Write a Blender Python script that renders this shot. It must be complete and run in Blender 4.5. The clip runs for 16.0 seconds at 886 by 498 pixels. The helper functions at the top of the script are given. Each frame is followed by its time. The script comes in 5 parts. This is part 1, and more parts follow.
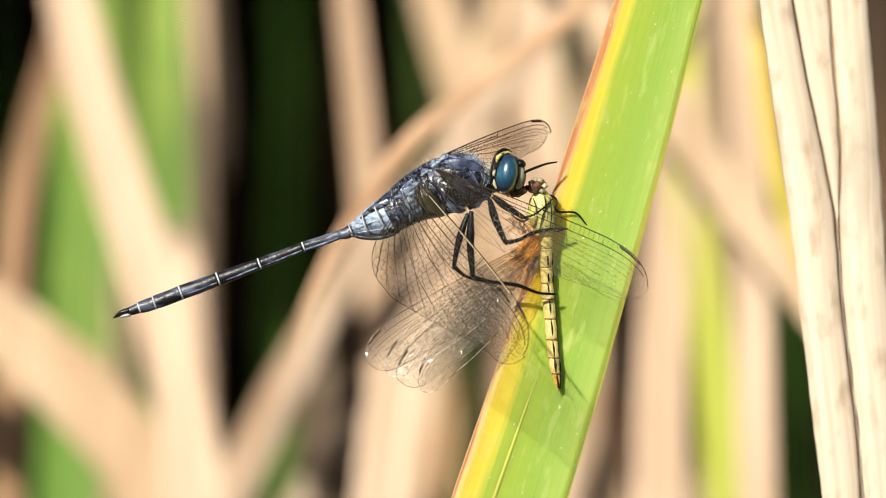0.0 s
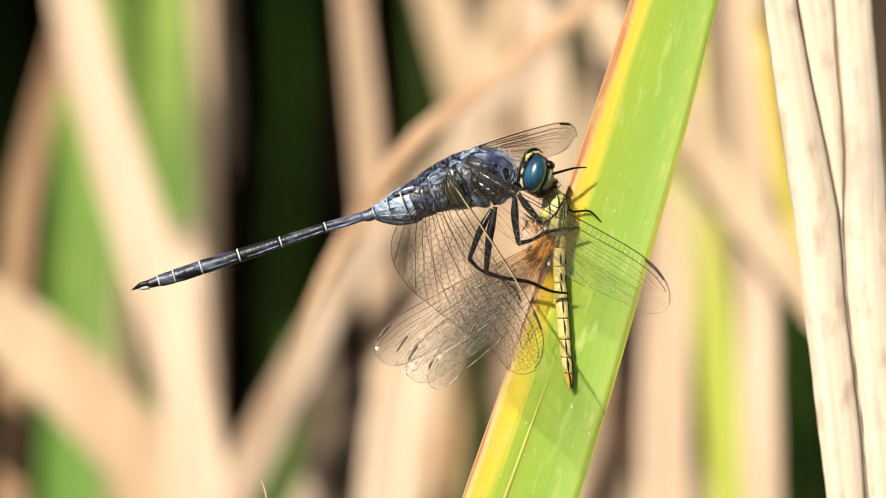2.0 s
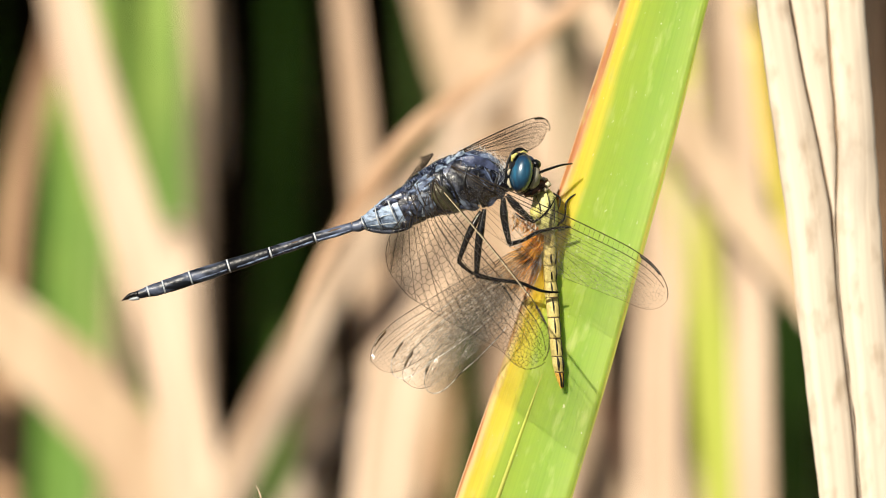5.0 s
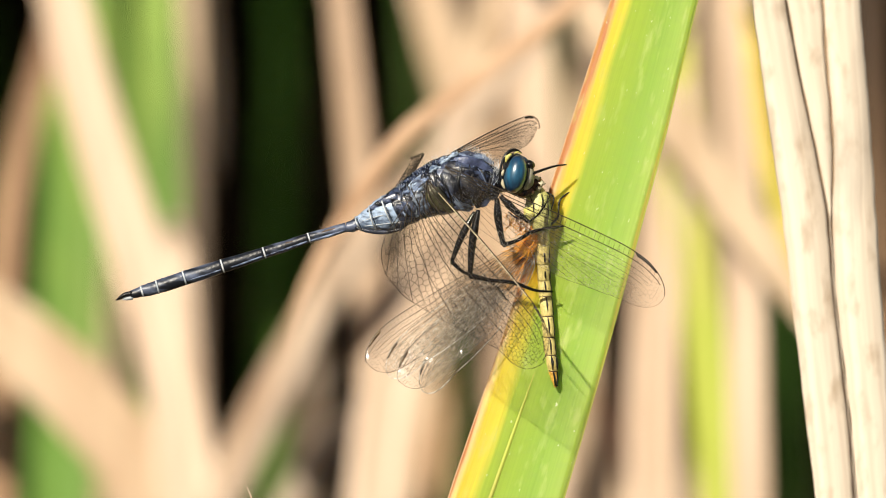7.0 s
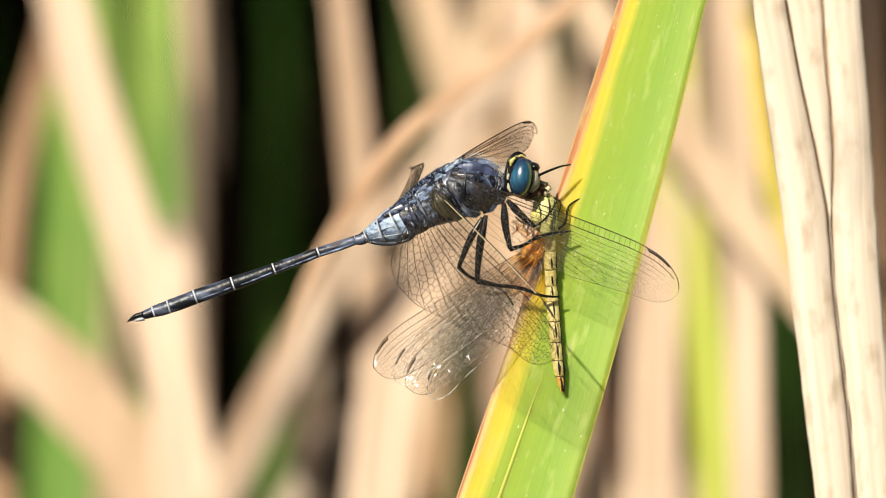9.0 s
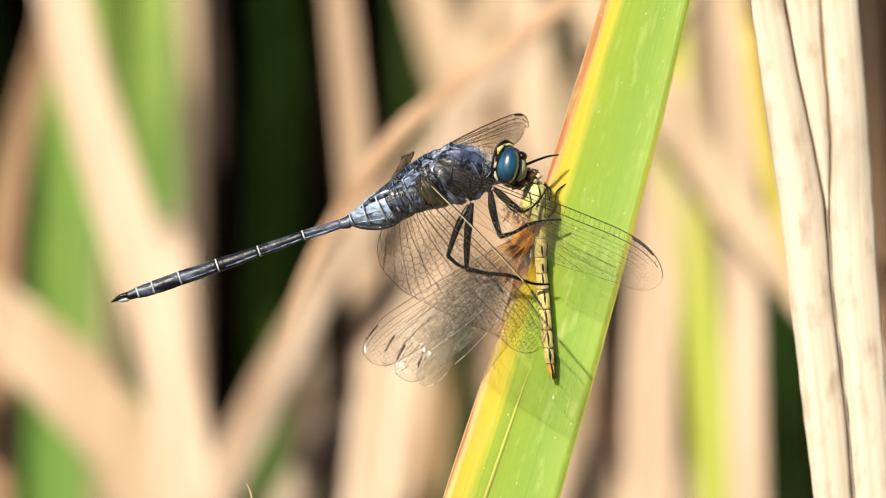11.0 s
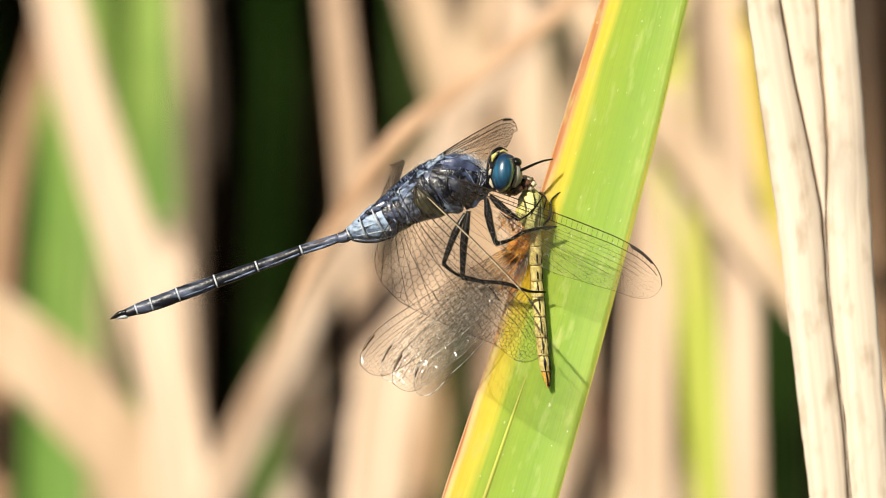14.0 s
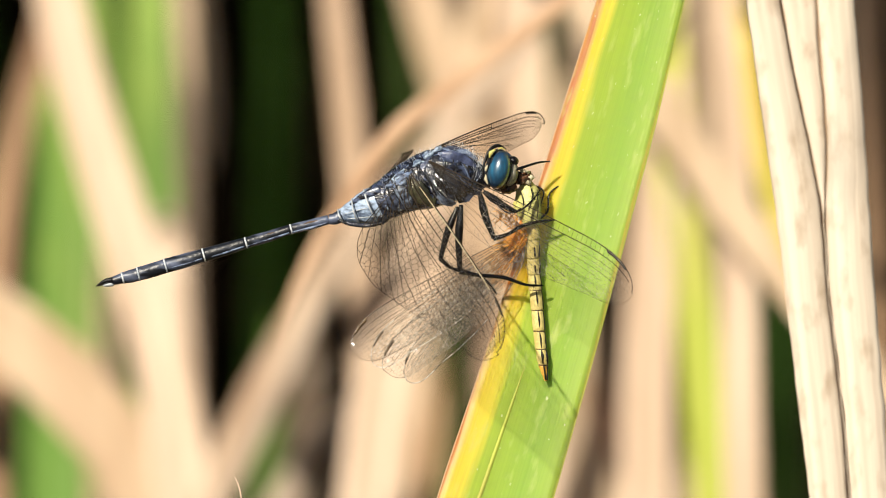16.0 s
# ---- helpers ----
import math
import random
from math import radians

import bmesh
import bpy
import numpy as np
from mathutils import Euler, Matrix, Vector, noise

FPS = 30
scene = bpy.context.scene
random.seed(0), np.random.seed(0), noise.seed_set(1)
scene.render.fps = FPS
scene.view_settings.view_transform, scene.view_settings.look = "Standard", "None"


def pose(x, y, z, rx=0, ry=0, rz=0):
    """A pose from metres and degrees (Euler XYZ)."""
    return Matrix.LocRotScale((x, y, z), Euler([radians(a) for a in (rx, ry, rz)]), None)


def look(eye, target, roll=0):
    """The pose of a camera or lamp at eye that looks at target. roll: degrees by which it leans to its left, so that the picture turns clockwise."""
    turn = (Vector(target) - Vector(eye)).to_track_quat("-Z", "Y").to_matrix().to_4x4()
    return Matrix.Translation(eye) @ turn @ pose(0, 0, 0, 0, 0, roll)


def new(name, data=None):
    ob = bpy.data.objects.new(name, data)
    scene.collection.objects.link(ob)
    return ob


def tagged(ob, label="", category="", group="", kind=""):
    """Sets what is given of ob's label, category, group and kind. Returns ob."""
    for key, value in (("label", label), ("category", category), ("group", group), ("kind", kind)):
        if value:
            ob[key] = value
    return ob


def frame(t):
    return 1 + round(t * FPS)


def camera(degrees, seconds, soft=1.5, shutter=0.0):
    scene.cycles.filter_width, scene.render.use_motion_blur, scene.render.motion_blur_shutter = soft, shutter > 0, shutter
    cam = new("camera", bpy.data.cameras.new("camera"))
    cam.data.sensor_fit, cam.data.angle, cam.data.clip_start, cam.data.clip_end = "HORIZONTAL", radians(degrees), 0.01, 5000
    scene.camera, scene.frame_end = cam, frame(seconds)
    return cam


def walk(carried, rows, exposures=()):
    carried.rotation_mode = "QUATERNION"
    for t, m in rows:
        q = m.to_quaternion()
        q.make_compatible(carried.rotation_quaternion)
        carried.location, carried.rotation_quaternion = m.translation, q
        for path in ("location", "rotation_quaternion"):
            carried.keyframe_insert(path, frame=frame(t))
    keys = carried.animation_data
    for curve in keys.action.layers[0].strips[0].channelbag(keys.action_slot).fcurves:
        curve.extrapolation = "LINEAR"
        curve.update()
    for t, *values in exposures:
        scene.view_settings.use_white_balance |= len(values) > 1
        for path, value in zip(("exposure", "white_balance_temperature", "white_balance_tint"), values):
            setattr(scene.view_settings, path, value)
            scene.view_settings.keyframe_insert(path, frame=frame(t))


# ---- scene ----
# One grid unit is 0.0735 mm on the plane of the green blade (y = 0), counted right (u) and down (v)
# from a corner 784 left of and 441 above the lens axis. The lens stands 1.32 m before that plane, 1 m up.
LENS = 5.0
REACH = 1.32
HIGH = 1.0
U = 2 * REACH * math.tan(radians(LENS / 2)) / 1568


def at(u, v, y=0.0):
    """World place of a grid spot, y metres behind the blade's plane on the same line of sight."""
    k = U * (1 + y / REACH)
    return Vector(((u - 784) * k, y, HIGH + (441 - v) * k))


# ---- camera: held by hand on a long lens, it only swings a little ----
SWING = [(0, 0.0, 0.0), (0.5, -3.0, -7.0), (1, 6.9, 0.0), (1.5, 5.4, 4.5), (2, 7.7, 0.0), (2.5, -7.6, 2.0), (3, -4.6, 0.0),
         (3.5, -6.9, 1.0), (4, -5.4, -1.5), (6.5, -10.8, -8.5), (7, -13.0, -7.0), (7.5, -5.4, -5.0), (8, -8.4, -8.0),
         (8.5, -15.3, -11.0), (9, -13.0, -7.0), (11.5, -21.4, -19.0), (12, -25.3, -17.0), (12.5, -25.3, -12.0),
         (13, -20.7, -14.0), (13.5, -15.3, -5.0), (14, -23.0, -5.0), (14.5, -28.3, -6.0), (15, -28.3, -8.0),
         (15.5, -27.5, -8.5), (16, -24.5, -17.0)]
cam = camera(LENS, 16.0, soft=1.0)
cam.data.dof.use_dof = True
cam.data.dof.focus_distance = REACH - 0.005
cam.data.dof.aperture_fstop = 27.0
cam.data.dof.aperture_blades = 9
walk(cam, [(t, pose(0, -REACH, HIGH, 90 + math.degrees(math.atan(dv * U / REACH)), 0, math.degrees(math.atan(du * U / REACH))))
           for t, du, dv in SWING])

# ---- daylight ----
TO_SUN = Vector((-0.36, -0.78, 0.51)).normalized()
world = bpy.data.worlds.new("sky")
scene.world = world
world.use_nodes = True
sky = world.node_tree.nodes.new("ShaderNodeTexSky")
sky.sky_type = "NISHITA"
sky.sun_disc = False
sky.sun_elevation = math.asin(TO_SUN.z)
sky.sun_rotation = math.atan2(TO_SUN.x, TO_SUN.y)
back = world.node_tree.nodes["Background"]
back.inputs["Strength"].default_value = 0.038
world.node_tree.links.new(sky.outputs[0], back.inputs["Color"])
sun_data = bpy.data.lights.new("sun", "SUN")
sun_data.energy, sun_data.angle, sun_data.color = 5.0, radians(1.0), (1.0, 0.91, 0.75)
sun = new("sun", sun_data)
sun.matrix_basis = look(TO_SUN * 8 + Vector((0, 0, 1)), (0, 0, 1))
scene.view_settings.exposure = 0.27


# ---- materials ----
def shader(name, rough=0.5, metal=0.0):
    """A new node material: the material, a maker of nodes, its links and its main shader."""
    m = bpy.data.materials.new(name)
    m.use_nodes = True
    n, ln = m.node_tree.nodes, m.node_tree.links
    b = n["Principled BSDF"]
    b.inputs["Roughness"].default_value, b.inputs["Metallic"].default_value = rough, metal
    return m, n, ln, b


def ramp(n, stops):
    r = n.new("ShaderNodeValToRGB")
    e = r.color_ramp.elements
    while len(e) < len(stops):
        e.new(0.5)
    for k, (p, c) in enumerate(stops):
        e[k].position, e[k].color = p, (*c, 1)
    return r


def texture(n, ln, kind, scale, stretch=(1, 1, 1), detail=3.0, coord="Object"):
    """A texture of the given cells per metre in the object's own space; stretch below 1 draws it out along an axis."""
    tc, mp = n.new("ShaderNodeTexCoord"), n.new("ShaderNodeMapping")
    mp.inputs["Scale"].default_value = stretch
    ln.new(tc.outputs[coord], mp.inputs["Vector"])
    t = n.new("ShaderNodeTexNoise" if kind == "noise" else "ShaderNodeTexVoronoi")
    t.inputs["Scale"].default_value = scale
    if kind == "noise":
        t.inputs["Detail"].default_value = detail
    ln.new(mp.outputs[0], t.inputs["Vector"])
    return t.outputs[0]


def mixed(n, ln, fac, a, b, mode="MIX"):
    x = n.new("ShaderNodeMix")
    x.data_type, x.blend_type = "RGBA", mode
    for k, v in ((0, fac), (6, a), (7, b)):
        if isinstance(v, (int, float)):
            x.inputs[k].default_value = v
        elif isinstance(v, tuple):
            x.inputs[k].default_value = (*v, 1)
        else:
            ln.new(v, x.inputs[k])
    return x.outputs[2]


def bumped(n, ln, b, height, strength, distance):
    p = n.new("ShaderNodeBump")
    p.inputs["Strength"].default_value, p.inputs["Distance"].default_value = strength, distance
    ln.new(height, p.inputs["Height"])
    ln.new(p.outputs[0], b.inputs["Normal"])


def leaf_material(name, light, dark, spots, rough=0.5, glow=0.0, fibre=1600, sheen=0.5):
    """Long-fibred leaf: streaks along it (uv.y), blotches and fine relief."""
    m, n, ln, b = shader(name, rough)
    b.inputs["Specular IOR Level"].default_value = sheen
    streak = texture(n, ln, "noise", fibre, (1, 0.012, 1), 3, "UV")
    blot = texture(n, ln, "noise", 60, (1, 1, 0.35), 4)
    tone = ramp(n, ((0.3, dark), (0.68, light)))
    ln.new(streak, tone.inputs[0])
    where = ramp(n, ((0.5, (0, 0, 0)), (0.72, (1, 1, 1))))
    ln.new(blot, where.inputs[0])
    broad = ramp(n, ((0.36, (0.84, 0.79, 0.73)), (0.58, (1.09, 1.09, 1.09))))
    ln.new(texture(n, ln, "noise", 150, (1, 1, 0.09), 3), broad.inputs[0])
    worn = mixed(n, ln, where.outputs[0], tone.outputs[0], spots)
    ln.new(mixed(n, ln, 1.0, worn, broad.outputs[0], "MULTIPLY"), b.inputs["Base Color"])
    bumped(n, ln, b, streak, 0.35, 0.0004)
    if glow:
        b.inputs["Subsurface Weight"].default_value = glow
        b.inputs["Subsurface Radius"].default_value = (0.001, 0.001, 0.0004)
    return m


STRAW = leaf_material("straw", (0.68, 0.53, 0.375), (0.56, 0.415, 0.285), (0.50, 0.34, 0.22))
STRAW_ROSE = leaf_material("rosy_straw", (0.56, 0.415, 0.30), (0.46, 0.33, 0.23), (0.40, 0.27, 0.18))
STRAW_PALE = leaf_material("pale_straw", (0.745, 0.575, 0.44), (0.67, 0.51, 0.385), (0.62, 0.465, 0.34))
STRAW_RUST = leaf_material("rusty_straw", (0.60, 0.395, 0.25), (0.47, 0.29, 0.17), (0.34, 0.19, 0.10))
GREY_BROWN = leaf_material("grey_brown_leaf", (0.18, 0.13, 0.09), (0.125, 0.09, 0.06), (0.09, 0.064, 0.04))
RUST_DARK = leaf_material("dark_rust_leaf", (0.13, 0.062, 0.032), (0.09, 0.04, 0.02), (0.06, 0.028, 0.015))
# rust taken nearly to black: the shade of the gap is in the colour
RUST_SHADED = leaf_material("shade_dark_rust_leaf", (0.032, 0.013, 0.007), (0.02, 0.008, 0.004), (0.012, 0.006, 0.003), 0.9, sheen=0.1)
DULL_STRAW = leaf_material("dull_straw", (0.46, 0.37, 0.29), (0.35, 0.275, 0.21), (0.26, 0.20, 0.145))
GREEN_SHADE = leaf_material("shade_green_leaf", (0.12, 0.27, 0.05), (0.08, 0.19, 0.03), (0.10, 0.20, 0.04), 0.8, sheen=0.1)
GREEN_MID = leaf_material("dull_green_leaf", (0.10, 0.19, 0.03), (0.065, 0.13, 0.02), (0.11, 0.15, 0.03), 0.7, sheen=0.2)
BROWN_LEAF = leaf_material("brown_leaf", (0.46, 0.29, 0.17), (0.33, 0.20, 0.11), (0.24, 0.14, 0.08))
STRAW_GREY = leaf_material("grey_straw", (0.34, 0.26, 0.19), (0.24, 0.18, 0.125), (0.16, 0.115, 0.08))
GREEN = leaf_material("green_leaf", (0.16, 0.31, 0.05), (0.11, 0.23, 0.03), (0.30, 0.42, 0.08))
GREEN_LIME = leaf_material("lime_leaf", (0.46, 0.52, 0.08), (0.34, 0.40, 0.05), (0.56, 0.52, 0.14))
# a darker copy of the leaf green; shade is put into its colour
GREEN_DARKENED = leaf_material("shade_dark_green_leaf", (0.05, 0.11, 0.02), (0.03, 0.07, 0.012), (0.07, 0.10, 0.03), 0.85, sheen=0.1)
YELLOW = leaf_material("yellow_leaf", (0.72, 0.53, 0.10), (0.60, 0.42, 0.08), (0.55, 0.50, 0.08))
# near black and matte: the thicket's deep shade is put into this colour
THICKET_SHADE = leaf_material("shade_black_leaf", (0.011, 0.008, 0.005), (0.006, 0.004, 0.003), (0.016, 0.010, 0.006), 0.95, sheen=0.02)


# ---- builders ----
def put(name, bm, material, parent=None, label="", origin=None, smooth=True):
    """One mesh object from a bmesh in world places; its origin lies at origin (or its parent's)."""
    up = parent
    base = Vector((0, 0, 0))
    while up is not None:
        base += up.location
        up = up.parent
    o = Vector(origin) if origin is not None else base
    bmesh.ops.translate(bm, verts=bm.verts, vec=-o)
    me = bpy.data.meshes.new(name)
    bm.to_mesh(me)
    bm.free()
    for mat in material if isinstance(material, (list, tuple)) else (material,):
        me.materials.append(mat)
    if smooth:
        me.shade_smooth()
    ob = new(name, me)
    ob.location = o - base
    if parent is not None:
        ob.parent = parent
    if label:
        tagged(ob, label)
    return ob


def part(name, bm, material, parent, label="", origin=None):
    return put(name, bm, material, parent, label, origin)


def empty(name, place, parent=None):
    ob = new(name)
    ob.location = place
    ob.empty_display_size = 0.005
    return ob


def glide(pts, n):
    """n + 1 points of a smooth curve through pts, evenly many between each two, its tangents by the spans' lengths."""
    pts = [Vector(p) for p in pts]
    span = [(b - a).length for a, b in zip(pts, pts[1:])]
    slope = [(b - a) / max(s, 1e-9) for a, b, s in zip(pts, pts[1:], span)]
    tang = [slope[0]]
    for k in range(1, len(pts) - 1):
        w = span[k - 1] + span[k]
        tang.append(slope[k - 1] * (span[k] / w) + slope[k] * (span[k - 1] / w))
    tang.append(slope[-1])
    out = []
    for k in range(n + 1):
        s = k / n * (len(pts) - 1)
        i = min(int(s), len(pts) - 2)
        f, h = s - i, span[i]
        out.append(pts[i] * (2 * f ** 3 - 3 * f ** 2 + 1) + tang[i] * (h * (f ** 3 - 2 * f ** 2 + f))
                   + pts[i + 1] * (3 * f ** 2 - 2 * f ** 3) + tang[i + 1] * (h * (f ** 3 - f ** 2)))
    return out


def between(values, n):
    """Values spread evenly, read off smoothly at n + 1 places."""
    xs = np.linspace(0, len(values) - 1, n + 1)
    return [float(x) for x in np.interp(xs, range(len(values)), values)]


def tube(bm, path, radii, sides=12, flat=1.0, cap=True, turn=None):
    """A lofted tube along path: radii across the picture, flat times that in depth."""
    path = [Vector(p) for p in path]
    rings = []
    for k, p in enumerate(path):
        d = (path[min(k + 1, len(path) - 1)] - path[max(k - 1, 0)]).normalized()
        side = Vector((0, 1, 0)) - d * d.y
        side = side.normalized() if side.length > 0.05 else Vector((1, 0, 0))
        up = d.cross(side).normalized()
        r = radii[k] if isinstance(radii, (list, tuple)) else radii
        rings.append([bm.verts.new(p + up * (r * math.cos(a)) + side * (r * flat * math.sin(a)))
                      for a in (2 * math.pi * j / sides for j in range(sides))])
    for a, b in zip(rings, rings[1:]):
        for j in range(sides):
            bm.faces.new((a[j], a[(j + 1) % sides], b[(j + 1) % sides], b[j]))
    if cap:
        bm.faces.new(rings[0][::-1])
        bm.faces.new(rings[-1])
    return rings


def blade_mesh(bm, path, widths, thick, facing=Vector((0, -1, 0)), cup=0.12, across=8, waves=0.0, seed=0, even=0.0):
    """A long leaf: path up its middle, widths along it, a shallow trough across it and real thickness. uv: metres across and along."""
    uv = bm.loops.layers.uv.new("uv")
    rng = random.Random(seed)
    top, low, run = [], [], [0.0]
    for k, p in enumerate(path):
        if k:
            run.append(run[-1] + (p - path[k - 1]).length)
        d = (path[min(k + 1, len(path) - 1)] - path[max(k - 1, 0)]).normalized()
        side = d.cross(facing).normalized()
        nor = side.cross(d).normalized()
        if nor.dot(facing) < 0:
            nor = -nor
        w = widths[k]
        a, b = [], []
        for j in range(across + 1):
            s = j / across * 2 - 1
            edge = 1 - 0.75 * abs(s) ** 3
            lift = nor * (w * cup * (s * s - 0.4) + waves * rng.uniform(-1, 1) * w * 0.02)
            a.append(bm.verts.new(p + side * (s * w / 2) + lift + nor * thick * edge / 2))
            b.append(bm.verts.new(p + side * (s * w / 2) + lift - nor * thick * edge / 2))
        top.append(a), low.append(b)

    def face(vs, us):
        f = bm.faces.new(vs)
        for lp, c in zip(f.loops, us):
            lp[uv].uv = c

    for k in range(len(path) - 1):
        w = even or widths[k]
        for j in range(across):
            x0, x1 = (j / across - 0.5) * w, ((j + 1) / across - 0.5) * w
            us = ((x0, run[k]), (x1, run[k]), (x1, run[k + 1]), (x0, run[k + 1]))
            face((top[k][j], top[k][j + 1], top[k + 1][j + 1], top[k + 1][j]), us)
            face((low[k][j + 1], low[k][j], low[k + 1][j], low[k + 1][j + 1]), (us[1], us[0], us[3], us[2]))
        for j, s in ((0, 1), (across, -1)):
            vs = (top[k][j], top[k + 1][j], low[k + 1][j], low[k][j])
            face(vs if s > 0 else vs[::-1], ((0, run[k]), (0, run[k + 1]), (0, run[k + 1]), (0, run[k])))
    bmesh.ops.recalc_face_normals(bm, faces=bm.faces)


def stand(spots, y, tall, sway, y_tip=0.0):
    """Carry a leaf that passes the given spots at depth y down to the ground and up to its tip; points from foot to tip."""
    pts = [at(u, v, y) for u, v in spots][::-1]
    low, high = pts[0], pts[-1]
    d0, d1 = (pts[1] - pts[0]).normalized(), (pts[-1] - pts[-2]).normalized()
    foot = Vector((low.x - d0.x / max(d0.z, 0.25) * low.z * 0.45 * sway, y + 0.02, -0.03))
    knee = low - d0 * (low.z * 0.3)
    rise = tall - high.z
    crown = high + d1 * (rise * 0.45)
    tip = Vector((high.x + d1.x * rise * 1.1, y + y_tip, high.z + d1.z * rise))
    crown.y += y_tip * 0.25
    return [foot, knee, *pts, crown, tip]


# ---- ground ----
def build_ground():
    m, n, ln, b = shader("marsh_soil", 0.9)
    big = texture(n, ln, "noise", 3, detail=6)
    r = ramp(n, ((0.35, (0.035, 0.026, 0.017)), (0.55, (0.09, 0.065, 0.04)), (0.7, (0.17, 0.13, 0.08))))
    ln.new(big, r.inputs[0])
    ln.new(r.outputs[0], b.inputs["Base Color"])
    bumped(n, ln, b, texture(n, ln, "noise", 40, detail=5), 0.6, 0.03)
    bm = bmesh.new()
    bmesh.ops.create_grid(bm, x_segments=60, y_segments=60, size=6)
    for v in bm.verts:
        v.co.z = 0.05 * noise.noise(v.co * 1.3) + 0.02 * noise.noise(v.co * 5) - 0.02
        if max(abs(v.co.x), abs(v.co.y)) > 5.9:
            v.co.x, v.co.y = v.co.x * 70, v.co.y * 70
    tagged(put("ground", bm, m), "dark damp marsh soil strewn with reed litter", "ground", kind="structure")


build_ground()


# ---- the reeds behind ----
def reed_leaf(spots, y, mm, material, label, name="reed_leaf", tall=1.75, sway=1.0, y_tip=0.05, facing=(0, -1, 0), seed=0):
    deep = y * 1.35
    mm *= (1 + deep / REACH) / (1 + y / REACH)
    if tall > 0:
        path = glide(stand(spots, deep, tall, sway, y_tip), 64)
    else:  # it arches over and hangs down, its tip at the last spot
        hung = [at(u, v, deep) for u, v in spots]
        over = hung[0] + (hung[0] - hung[1]).normalized() * 0.22
        stem = over.x * (REACH + deep + 0.45) / (REACH + deep)
        path = glide([(stem, deep + 0.5, -0.03), (stem, deep + 0.45, 0.9), ((stem + over.x) / 2, deep + 0.22, over.z + 0.16),
                      (over.x, deep + 0.05, over.z), *hung], 64)
    for p in path:
        p.x += 0.002 * noise.noise(p * 7 + Vector((seed, 0, 0)))
    widths = [mm / 1000 * w for w in between([0.8, 1, 1, 1, 1, 0.95, 0.85, 0.6, 0.06] if tall > 0 else [0.8, 1, 1, 1, 1, 1, 0.95, 0.6, 0.1], 64)]
    bm = bmesh.new()
    blade_mesh(bm, path, widths, 0.0011, Vector(facing), 0.14, 6, seed=seed)
    ob = put(name, bm, material, origin=(path[0].x, path[0].y, 0))
    tagged(ob, label, "reed leaf", "reeds behind the blade")
    return ob


